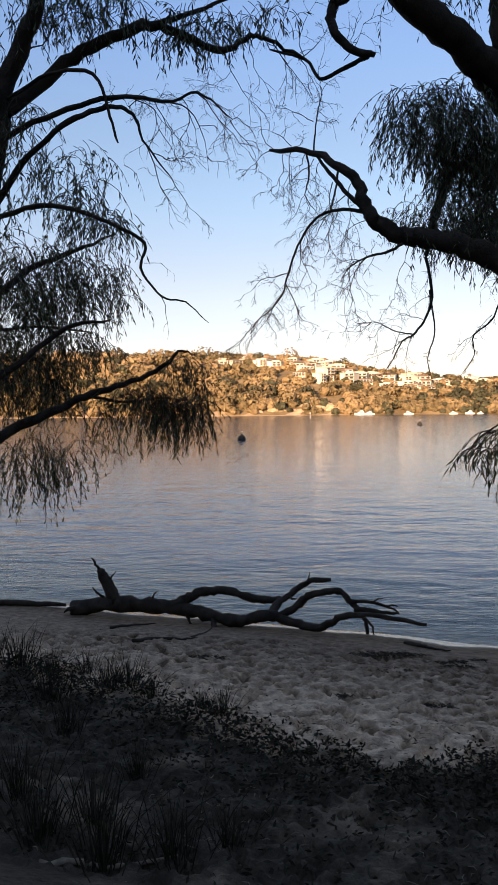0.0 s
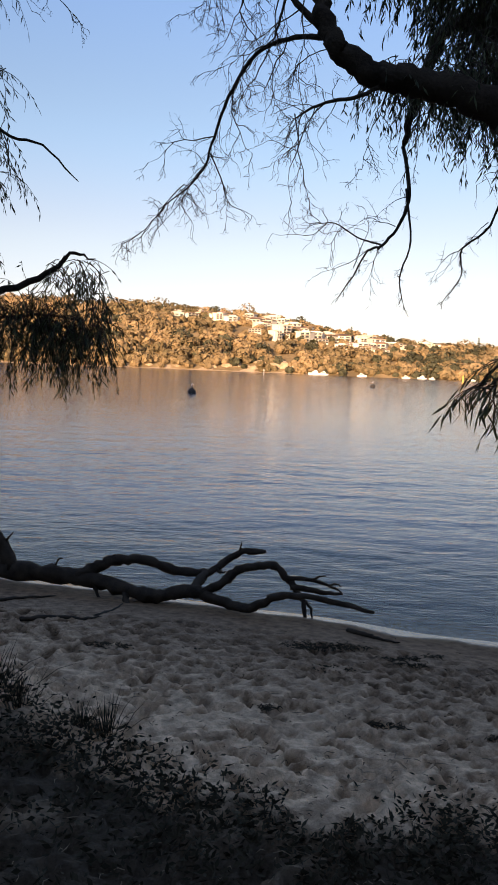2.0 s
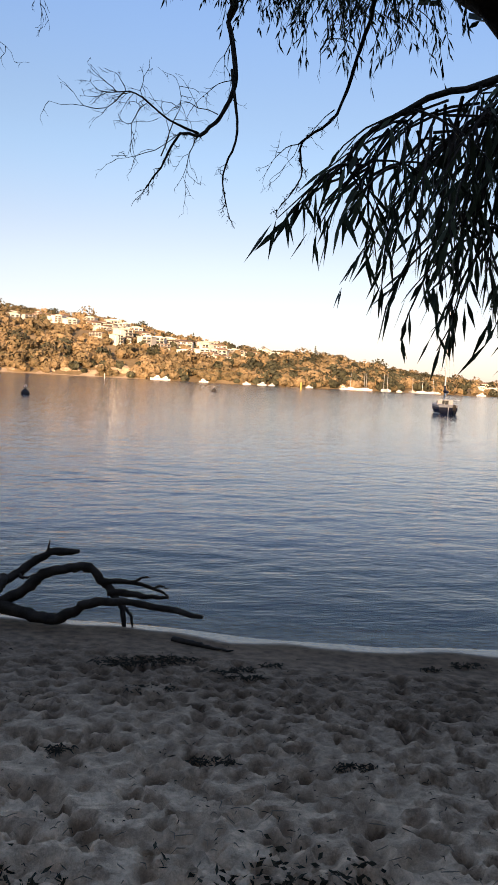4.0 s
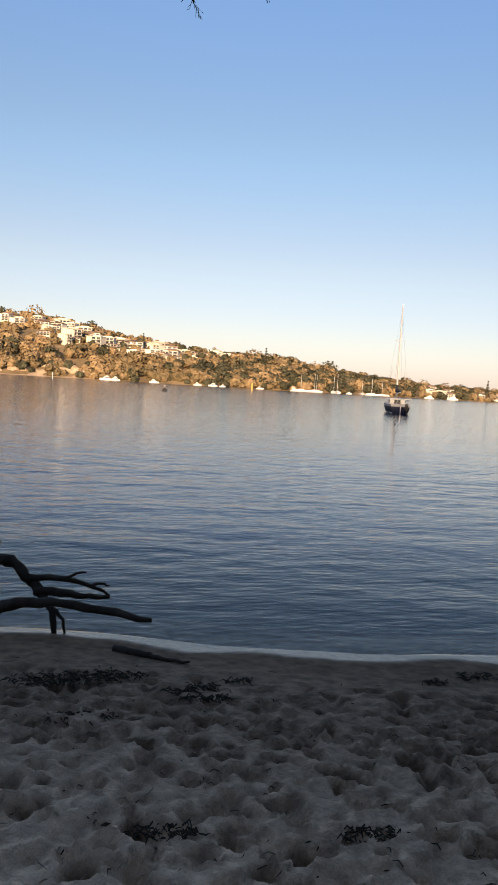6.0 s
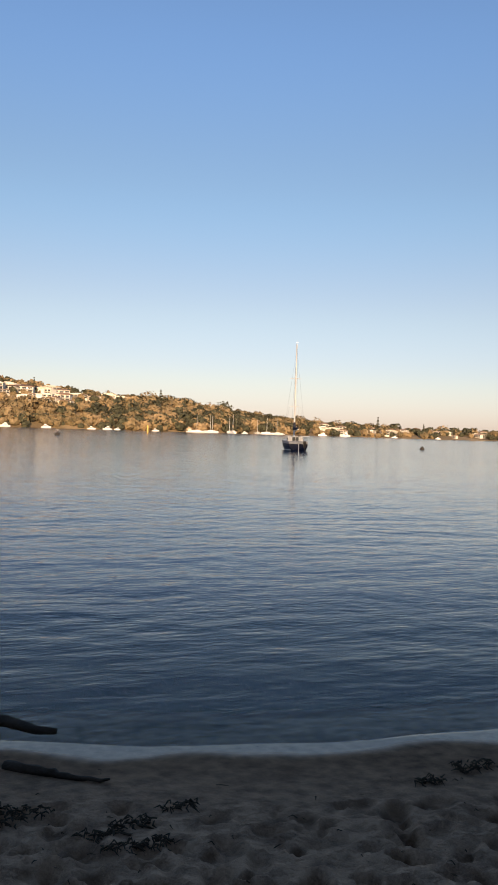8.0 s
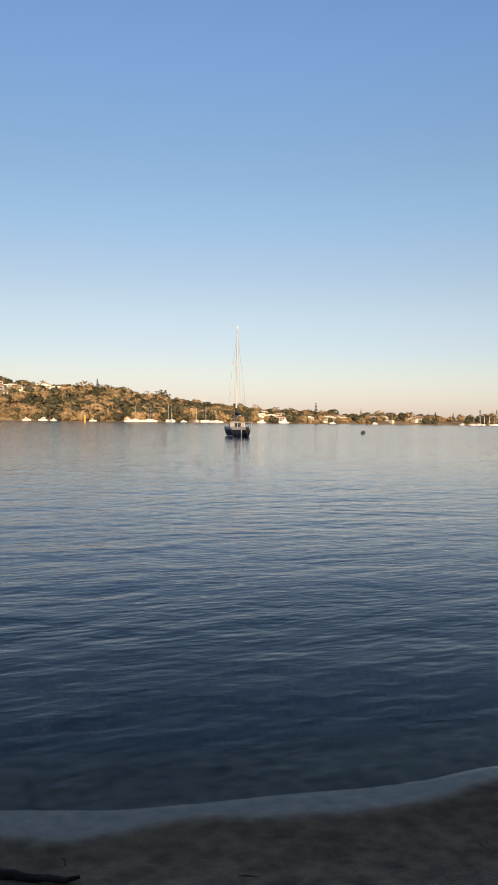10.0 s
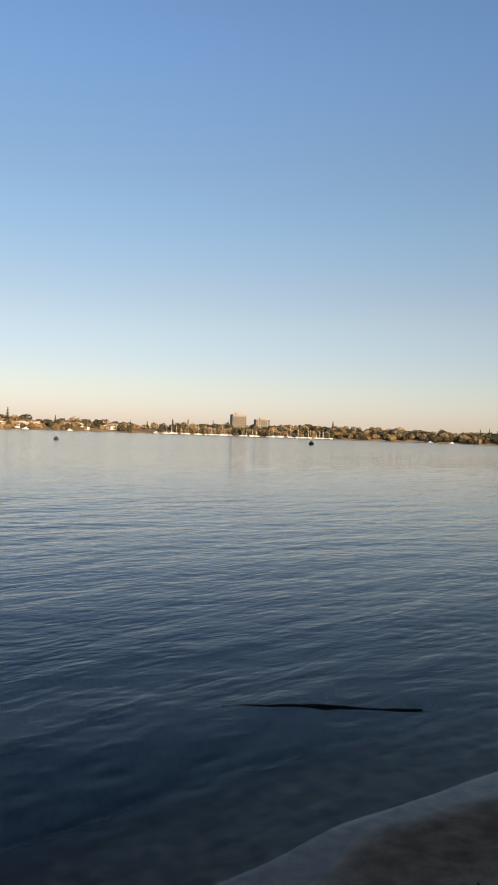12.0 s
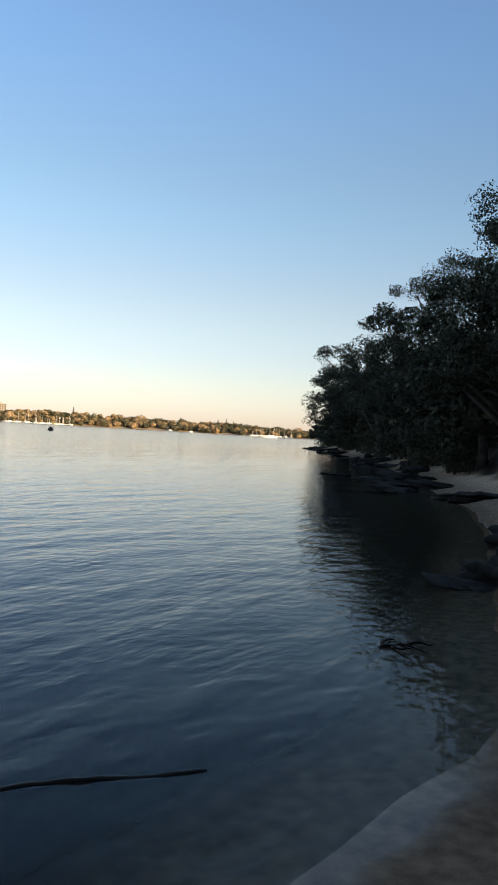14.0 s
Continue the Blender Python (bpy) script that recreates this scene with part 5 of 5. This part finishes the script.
def build_right_tree():
    limbs = [
        ("trunk", [(3.85, 4.6, 0.35), (3.75, 4.8, 1.2), (3.5, 5.2, 2.1), (3.1, 5.6, 2.8), (2.6, 5.8, 3.25), (2.1, 5.85, 3.56), (1.68, 5.8, 3.70)], 0.24, 0.085),
        ("limb", [(1.72, 5.8, 3.70), (1.53, 5.8, 3.80), (1.33, 5.85, 3.88), (1.15, 5.85, 3.91), (1.01, 5.85, 3.94), (0.89, 5.85, 4.03), (0.82, 5.85, 4.13), (0.78, 5.9, 4.28), (0.66, 5.95, 4.40), (0.48, 6.1, 4.55), (0.2, 6.36, 4.65)], 0.082, 0.014),
        ("limb", [(0.86, 5.85, 4.06), (0.72, 5.9, 4.2), (0.6, 6.0, 4.38), (0.5, 6.1, 4.54)], 0.018, 0.010),
        ("limb", [(3.3, 5.5, 2.5), (2.9, 6.4, 3.7), (2.4, 7.0, 4.4), (1.95, 7.3, 4.75), (1.68, 7.45, 4.8), (1.58, 7.5, 4.57), (1.51, 7.6, 4.33), (1.47, 7.6, 4.11)], 0.09, 0.018),
        ("limb", [(1.47, 7.6, 4.11), (1.49, 7.4, 3.77), (1.42, 7.3, 3.56), (1.31, 7.2, 3.42), (1.2, 7.0, 3.35), (1.12, 7.0, 3.2), (1.05, 7.0, 3.09)], 0.014, 0.0025),
        ("limb", [(1.47, 7.4, 3.8), (1.48, 7.2, 3.45), (1.41, 7.1, 3.22), (1.44, 7.1, 3.06)], 0.008, 0.0022),
        ("limb", [(1.3, 7.2, 3.42), (1.15, 7.1, 3.44), (1.0, 7.0, 3.5), (0.88, 7.0, 3.49)], 0.006, 0.002),
        ("limb", [(0.84, 5.87, 4.08), (0.66, 6.1, 4.16), (0.52, 6.25, 4.14), (0.41, 6.35, 4.02), (0.32, 6.42, 3.8), (0.28, 6.42, 3.66), (0.2, 6.42, 3.55), (0.05, 6.42, 3.43)], 0.013, 0.0025),
        ("limb", [(0.3, 6.42, 3.72), (0.36, 6.42, 3.6), (0.4, 6.42, 3.48)], 0.004, 0.002),
        ("limb", [(1.1, 5.85, 3.9), (0.98, 5.8, 3.82), (0.83, 5.78, 3.78), (0.7, 5.75, 3.7)], 0.012, 0.004),
        ("limb", [(3.1, 5.6, 2.8), (2.9, 6.0, 3.7), (2.5, 6.4, 4.45), (2.14, 6.6, 4.82), (1.78, 6.4, 5.09), (1.5, 6.2, 5.26), (1.17, 6.0, 5.43), (0.9, 5.9, 5.62)], 0.17, 0.09),
        ("limb", [(1.05, 5.95, 5.5), (0.8, 5.9, 5.52), (0.64, 5.9, 5.42), (0.62, 5.9, 5.3), (0.71, 5.9, 5.15), (0.9, 5.9, 5.08)], 0.045, 0.022),
        ("limb", [(0.85, 5.95, 5.1), (0.72, 6.1, 5.1), (0.55, 6.15, 5.05), (0.45, 6.2, 5.2), (0.2, 6.2, 5.28)], 0.018, 0.008),
        ("limb", [(1.8, 6.4, 5.1), (1.76, 6.3, 5.3), (1.75, 6.3, 5.6), (1.78, 6.3, 6.0)], 0.06, 0.04),
        ("limb", [(3.6, 5.0, 1.8), (2.9, 4.8, 2.7), (2.2, 4.7, 2.95), (1.65, 4.62, 2.85), (1.46, 4.6, 2.77), (1.31, 4.6, 2.70), (1.2, 4.6, 2.58)], 0.013, 0.002),
        ("limb", [(2.1, 6.9, 4.5), (2.05, 7.0, 4.05), (2.01, 7.05, 3.85), (1.91, 7.05, 3.53), (1.76, 7.05, 3.39), (1.76, 7.05, 3.23), (1.66, 7.05, 3.08)], 0.012, 0.002),
        ("limb", [(0.5, 6.1, 4.55), (0.52, 6.1, 4.75), (0.56, 6.1, 4.95)], 0.006, 0.003), ("limb", [(0.66, 5.95, 4.4), (0.64, 5.95, 4.25), (0.6, 5.95, 4.1)], 0.009, 0.005),
        ("limb", [(0.45, 6.15, 4.57), (0.47, 6.1, 4.42), (0.44, 6.05, 4.25)], 0.008, 0.004),
    ]
    rng = random.Random(7)
    sprays = []
    for x, y, z in ((0.2, 6.36, 4.65), (0.3, 6.3, 4.63), (0.45, 6.15, 4.56), (0.55, 6.05, 4.48), (0.62, 5.95, 4.3), (0.44, 6.05, 4.25), (0.7, 5.9, 4.2), (0.6, 5.95, 4.1), (0.5, 6.27, 4.12), (0.41, 6.35, 4.0), (0.32, 6.42, 3.8), (0.28, 6.42, 3.66), (0.2, 6.42, 3.55), (0.08, 6.42, 3.44), (0.85, 5.85, 4.03), (0.7, 5.75, 3.72), (0.83, 5.78, 3.78), (1.1, 5.85, 3.86), (1.25, 5.85, 3.86), (0.66, 6.1, 4.15), (0.5, 6.1, 4.5), (0.35, 6.25, 4.62), (0.75, 5.9, 4.3), (0.58, 6.18, 4.14), (0.8, 5.8, 3.77)):
        sprays.append(((x, y, z), (rng.uniform(-0.9, 0.15), rng.uniform(-0.3, 0.3), rng.uniform(-1.2, 0.0)), rng.uniform(0.24, 0.46), 0.0036, 3, 0.45))
    for x, y, z in ((1.2, 7.0, 3.36), (1.3, 7.2, 3.42), (1.4, 7.3, 3.55), (1.47, 7.4, 3.75), (1.12, 7.0, 3.25), (0.95, 7.0, 3.5), (1.05, 7.05, 3.48), (1.76, 7.05, 3.4), (1.9, 7.05, 3.55), (1.45, 7.3, 3.9), (2.0, 7.05, 3.8)):
        sprays.append(((x, y, z), (rng.uniform(-1.2, 0.3), rng.uniform(-0.2, 0.2), rng.uniform(-0.5, 0.5)), rng.uniform(0.22, 0.42), 0.003, 2, 0.2))
    for x, y, z in ((0.5, 6.1, 4.75), (0.56, 6.1, 4.92), (0.35, 6.25, 4.64), (0.6, 5.9, 5.3), (0.66, 5.9, 5.45), (0.9, 5.9, 5.1), (0.45, 6.2, 5.2), (1.0, 5.9, 5.35), (0.8, 5.9, 5.1), (0.25, 6.2, 5.3), (0.7, 6.0, 5.1), (0.2, 6.36, 4.65), (0.22, 6.36, 4.66)):
        sprays.append(((x, y, z), (rng.uniform(-0.8, 0.6), rng.uniform(-0.3, 0.3), rng.uniform(0.0, 0.9)), rng.uniform(0.25, 0.5), 0.0035, 2, 0.05))
    masses = [
        ((1.45, 6.4, 4.85), (0.42, 0.35, 0.26), 520, 0.32), ((1.75, 6.4, 4.50), (0.34, 0.3, 0.26), 480, 0.30), ((1.65, 6.2, 4.15), (0.34, 0.25, 0.14), 230, 0.26), ((2.1, 6.5, 4.85), (0.4, 0.4, 0.35), 150, 0.36),
        ((1.12, 6.3, 4.95), (0.18, 0.2, 0.12), 50, 0.30), ((1.4, 6.0, 5.7), (0.6, 0.5, 0.2), 60, 0.3), ((1.45, 7.5, 4.5), (0.3, 0.25, 0.14), 90, 0.26), ((1.75, 7.2, 4.25), (0.28, 0.2, 0.14), 90, 0.26), ((2.1, 7.0, 4.2), (0.3, 0.3, 0.22), 110, 0.3),
        ((1.25, 5.9, 3.98), (0.22, 0.15, 0.06), 26, 0.16), ((1.55, 5.9, 3.92), (0.18, 0.15, 0.10), 40, 0.2), ((1.9, 5.9, 4.0), (0.25, 0.2, 0.2), 70, 0.3),
    ]
    near = [((1.28, 4.6, 2.62), (0.05, 0.08, 0.02), 14, 0.12), ((1.38, 4.6, 2.70), (0.07, 0.10, 0.02), 34, 0.18), ((1.52, 4.62, 2.74), (0.10, 0.12, 0.03), 60, 0.32), ((1.46, 4.6, 2.56), (0.05, 0.05, 0.03), 14, 0.2), ((1.75, 4.65, 2.85), (0.15, 0.12, 0.03), 44, 0.34)]
    weeping_tree("weeping peppermint tree leaning over the sand with bare tips", (3.75, 4.7), limbs, sprays, masses, 401, near, [(x + 0.3 * math.sin(5 * y), y, 5.1 + 0.35 * math.sin(3 * x + y), 0.85) for x in (2.9, 3.8, 4.7, 5.6) for y in (2.2, 3.3, 4.4, 5.5, 6.6, 7.6)])


# ---------------------------------------------------------------- wooded shore beside the beach, and the ridge behind
def shore_tree(x, y, tall, spread, seed, lean=(0.0, 0.0)):
    z = lay(x, y) - 0.1
    rng = random.Random(seed)
    tree = thing("paperbark_tree", rng.choice(("dark bushy paperbark tree on the shaded river bank", "shaded gum tree with a ragged dark crown above rocks")), "tree", "trees on the shaded bank", at=(x, y, z))
    lx, ly = lean
    part("trunk", limb([(0, 0, -0.3), (0.1 * lx, 0.1 * ly, tall * 0.2), (0.35 * lx, 0.35 * ly, tall * 0.45), (0.7 * lx, 0.7 * ly, tall * 0.75)], 0.045 * tall ** 0.8, 0.03, 8, 4, 0.15, seed), PALE_BARK, tree, smooth=True)
    cs, rs = [], []
    for k in range(10):
        a, f = k * 2.4 + rng.random(), rng.uniform(0.25, 0.8)
        s = Vector((f * lx * 0.8, f * ly * 0.8, tall * f * 0.75))
        e = Vector((lx * 0.9 + spread * 0.8 * math.cos(a), ly * 0.9 + spread * 0.8 * math.sin(a), tall * rng.uniform(0.35, 0.9)))
        part("limb", limb([s, s.lerp(e, 0.45) + Vector((rng.uniform(-0.3, 0.3), rng.uniform(-0.3, 0.3), 0.1 * tall * rng.uniform(-0.3, 0.4))), e], 0.012 * tall, 0.015, 6, 4, 0.12, seed + k), PALE_BARK, tree, smooth=True)
        for _ in range(3):
            cs.append(e + Vector((rng.gauss(0, 0.32), rng.gauss(0, 0.32), rng.gauss(0, 0.22))) * spread * 0.6)
            rs.append(rng.uniform(0.2, 0.42) * spread * 0.75)
    for _ in range(14):
        cs.append(Vector((lx + rng.gauss(0, 0.3) * spread, ly + rng.gauss(0, 0.3) * spread, tall * rng.uniform(0.45, 0.95))))
        rs.append(rng.uniform(0.25, 0.42) * spread * 0.8)
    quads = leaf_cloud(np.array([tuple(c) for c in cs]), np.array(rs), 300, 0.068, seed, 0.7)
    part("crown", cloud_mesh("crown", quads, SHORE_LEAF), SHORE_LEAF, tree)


def build_shore_trees():
    rng = random.Random(23)
    seed = 600
    # trees below x = 20 stand out of view, added to shade the beach
    for x, back, tall, spread, lean in (
        (103, 1.8, 2.6, 1.6, 1.0), (98, 2.2, 3.6, 1.6, 1.0), (92, 2.6, 5.6, 2.0, 1.0), (86, 2.6, 7.2, 2.4, 1.0), (80, 2.4, 8.6, 2.7, 1.0), (74, 1.4, 9.6, 3.4, 1.4), (69, 1.5, 9.5, 3.8, 1.6), (63, 1.2, 9.5, 3.6, 1.5), (57, 1.4, 9.0, 3.4, 1.2), (51, 1.8, 9.0, 3.2, 1.0), (46, 2.0, 9.0, 3.0, 0.9), (41, 2.4, 9.0, 3.0, 0.8),
        (37, 3.0, 9.0, 2.9, 0.6), (33, 3.2, 8.8, 2.8, 0.5), (29.5, 3.6, 9.0, 2.8, 0.4), (26, 4.2, 9.5, 2.8, 0.3), (22, 5.0, 9.5, 2.8, 0.2), (17, 6.0, 9.0, 2.8, 0.0), (12, 6.4, 8.0, 2.8, 0.0),
        (88, 7, 8.5, 3.2, 0), (80, 8, 10, 3.6, 0), (66, 7, 13, 4.2, 0), (54, 7, 12.5, 4.0, 0), (44, 8, 12.5, 3.8, 0), (35, 8, 12.5, 3.6, 0), (28, 9, 12, 3.4, 0), (20, 10, 12, 3.4, 0), (24, 7.5, 11.5, 3.2, 0), (30, 6.5, 11, 3.2, 0), (39, 6, 11, 3.2, 0), (8.5, 7.5, 8, 2.8, 0),
    ):
        seed += 7
        shore_tree(x, float(shore_y(x)) - back, tall * rng.uniform(0.92, 1.06), spread, seed, (-0.3 * lean, lean))
    # low shrubs along the foot of the bank
    first = None
    for k in range(74):
        x = rng.uniform(20, 103)
        y = float(shore_y(x)) - (rng.uniform(1.6, 3.2) if k < 30 else rng.uniform(3.5, 9)) - (1.8 if x < 34 else 0)
        if first is None:
            first = ob = thing("shrub", "low dark shrub at the foot of the bank", "shrub", "shrubs along the shaded bank")
            srng = random.Random(2)
            cs = [(srng.gauss(0, 0.6), srng.gauss(0, 0.6), srng.uniform(0.3, 1.4)) for _ in range(12)]
            part("stem", limb([(0, 0, -0.2), (0.1, 0, 0.5), (0.0, 0.2, 1.1)], 0.06, 0.02, 6, 3, 0.1, 4), BARK, first)
            part("foliage", cloud_mesh("foliage", leaf_cloud(np.array(cs), np.array([srng.uniform(0.35, 0.65) for _ in cs]), 240, 0.06, 77, 0.8), SHORE_LEAF), SHORE_LEAF, first)
        else:
            ob = copy_thing(first, Matrix.Identity(4))
        s = rng.uniform(0.8, 1.9) * (1.0 if k < 30 else 1.7)
        ob.matrix_basis = pose(x, y, lay(x, y), 0, 0, rng.uniform(0, 360)) @ Matrix.Diagonal((s, s, s * rng.uniform(0.7, 1.1), 1))


def build_shore_rocks():
    rng = random.Random(31)
    meshes = [rock_mesh(k, (1, 1, 1), 0.5, 0.75, 4) for k in range(6)]
    spots = [(12.3, 9.75, 0.36, 0.34), (12.9, 9.5, 0.4, 0.28), (11.8, 9.95, 0.4, 0.06), (15.6, 9.6, 0.5, 0.3), (26.6, 15.2, 0.7, 0.12), (28.3, 14.3, 0.9, 0.16), (29.5, 13.6, 0.7, 0.2), (37.7, 21.4, 0.3, 0.12), (40.3, 23.6, 0.22, 0.06), (33, 18.0, 0.6, 0.14), (36, 18.9, 0.8, 0.16), (25.3, 11.9, 0.8, 0.22), (10.3, 9.35, 0.16, 0.06), (31, 15.0, 1.0, 0.18), (27.4, 14.8, 0.7, 0.14), (24.2, 11.9, 0.35, 0.16), (21.5, 10.2, 0.3, 0.2), (30.2, 15.9, 0.5, 0.1), (22.5, 10.4, 0.25, 0.15), (23.5, 10.0, 0.3, 0.3)]
    spots += [(x, float(shore_y(x)) + rng.uniform(-1.2, 1.6), rng.uniform(0.35, 0.9), rng.uniform(0.15, 0.45)) for x in [rng.uniform(33, 104) for _ in range(52)]]
    for x, y, s, h in spots:
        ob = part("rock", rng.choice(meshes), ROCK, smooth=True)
        ob.matrix_basis = pose(x, y, max(lay(x, y), -0.15) + 0.12 * h, rng.uniform(-8, 8), rng.uniform(-8, 8), rng.uniform(0, 360)) @ Matrix.Diagonal((s * 1.2, s * 0.85, h * 1.5, 1))
        tagged(ob, "dark wet rock at the edge of the river", "rock", "shore rocks")


def build_ridge_woods():
    """Trees that clothe the slope and ridge behind the beach."""
    rng = np.random.default_rng(19)
    n = 620
    x = rng.uniform(-260, 190, n)
    d = rng.uniform(9, 125, n)
    y = shore_y(x) - d
    r = rng.uniform(2.6, 5.0, n)
    clear = ((np.abs(x - 0.5) < 4.5) & (d < 17)) | ((x > 12) & (d < 34))
    x, y, r = x[~clear], y[~clear], np.where(d < 16, r * 0.6, r)[~clear]
    c = np.stack([x, y, ground_z(x, y) + r * 0.9], -1)
    tagged(new("ridge_woods", cloud_mesh("ridge_woods", leaf_cloud(c, r, 220, 0.8, 33), SHORE_LEAF)), "dark woodland on the slope behind the beach", "woodland", kind="stuff")


# ---------------------------------------------------------------- creepers, grass and litter under the trees
def build_undergrowth():
    rng = random.Random(71)
    mat_leaves = Shape()
    for _ in range(20000):
        x = rng.uniform(-4.2, 4.5)
        edge = float(litter_edge(x)) + rng.gauss(0, 0.18)
        y = edge - abs(rng.gauss(0, 0.55)) if rng.random() < 0.75 else rng.uniform(4.2, edge)
        thick = float(fbm(np.array(x * 2.1), np.array(y * 2.1), 51)) + 0.5
        if thick < 0.36 or y < 3.9:
            continue
        tall = (0.05 if x > 0.2 else 0.07 + 0.05 * min(1.6, 0.4 - x)) * (0.4 + thick)
        p = Vector((x, y, lay(x, y) + tall * rng.random()))
        way = Vector((rng.gauss(0, 1), rng.gauss(0, 1), rng.uniform(-0.1, 0.7))).normalized()
        mat_leaves.leaf(p, way, rng.uniform(0.025, 0.065), rng.uniform(0.012, 0.026), rng)
    tagged(part("creeper_mat", mat_leaves, CREEPER), "dark creeping plants spread over the upper beach", "groundcover", kind="stuff")
    first = None
    for x, y, s in ((-2.3, 8.0, 1.2), (-1.95, 7.85, 0.9), (-2.7, 8.2, 1.3), (-1.15, 7.55, 1.0), (-1.3, 7.4, 1.1), (-0.25, 6.95, 0.8), (-0.9, 7.3, 0.7), (-3.2, 8.3, 1.2), (-0.55, 4.35, 1.2), (-0.25, 4.5, 1.1), (-0.95, 4.6, 1.3), (-0.75, 4.9, 1.0), (-1.3, 5.2, 1.1), (0.0, 4.75, 0.8), (-1.6, 7.9, 0.8), (-0.4, 7.0, 0.6), (-0.65, 5.6, 0.8), (-1.3, 6.3, 1.0), (-1.7, 7.0, 1.2)):
        if first is None:
            first = ob = thing("grass_tuft", "dark tuft of wiry grass on the bank", "grass", "grass tufts")
            blades = Shape()
            for _ in range(60):
                a, r = rng.uniform(0, 6.28), abs(rng.gauss(0, 0.09))
                p = Vector((r * math.cos(a), r * math.sin(a), 0))
                tip = p * 2.2 + Vector((rng.gauss(0, 0.05), rng.gauss(0, 0.05), rng.uniform(0.14, 0.36)))
                mid = p.lerp(tip, 0.55) + Vector((0, 0, 0.04))
                blades.tube([p, mid, tip], [0.0030, 0.0024, 0.0006], 3, False)
            part("blades", blades, CREEPER, first)
        else:
            ob = copy_thing(first, Matrix.Identity(4))
        ob.matrix_basis = pose(x, y, lay(x, y), 0, 0, rng.uniform(0, 360)) @ Matrix.Diagonal((s, s, s * rng.uniform(0.8, 1.1), 1))
    bits = Shape()
    for _ in range(1500):
        x = rng.uniform(-4, 7.5)
        y = float(litter_edge(x)) + rng.gauss(-0.5, 1.1)
        if y < 4.0 or float(shore_y(x)) - y < 0.9:
            continue
        a, l = rng.uniform(0, 6.28), rng.uniform(0.02, 0.09)
        z = lay(x, y) + 0.018
        bits.tube([(x, y, z), (x + 0.5 * l * math.cos(a), y + 0.5 * l * math.sin(a), z + 0.008), (x + l * math.cos(a + 0.3), y + l * math.sin(a + 0.3), z)], [0.002, 0.0028, 0.001], 4, False)
    tagged(part("twig_litter", bits, PALE_TWIG), "scattered dry twigs and leaves on the sand", "litter", kind="stuff")


def build_dark_litter():
    """Dead leaves, bark and gumnuts strewn over the sand."""
    rng = random.Random(83)
    bits = Shape()
    for _ in range(4200):
        x, y = rng.uniform(-4.2, 8), rng.uniform(4.2, 10.4)
        d = float(shore_y(x)) - y
        if d < 0.55 or rng.random() > (0.25 if d < 1.1 else 0.45 + 0.12 * d):
            continue
        a, l, z = rng.uniform(0, 6.28), rng.uniform(0.010, 0.045) * (1.6 if rng.random() < 0.06 else 1), lay(x, y) + 0.012
        if rng.random() < 0.5:
            bits.leaf(Vector((x, y, z)), Vector((math.cos(a), math.sin(a), rng.uniform(-0.05, 0.25))).normalized(), 0.8 * l, l * rng.uniform(0.12, 0.28), rng)
        else:
            bits.tube([(x, y, z - 0.004), (x + 0.5 * l * math.cos(a), y + 0.5 * l * math.sin(a), z + 0.006), (x + l * math.cos(a + 0.4), y + l * math.sin(a + 0.4), z)], [0.0022, 0.0026, 0.001], 4)
    tagged(part("dead_leaf_litter", bits, LITTER), "dark dead leaves and bark bits strewn on sand", "litter", kind="stuff")


build_dark_litter()
build_left_tree()
build_right_tree()
build_shore_trees()
build_shore_rocks()
build_ridge_woods()
build_undergrowth()
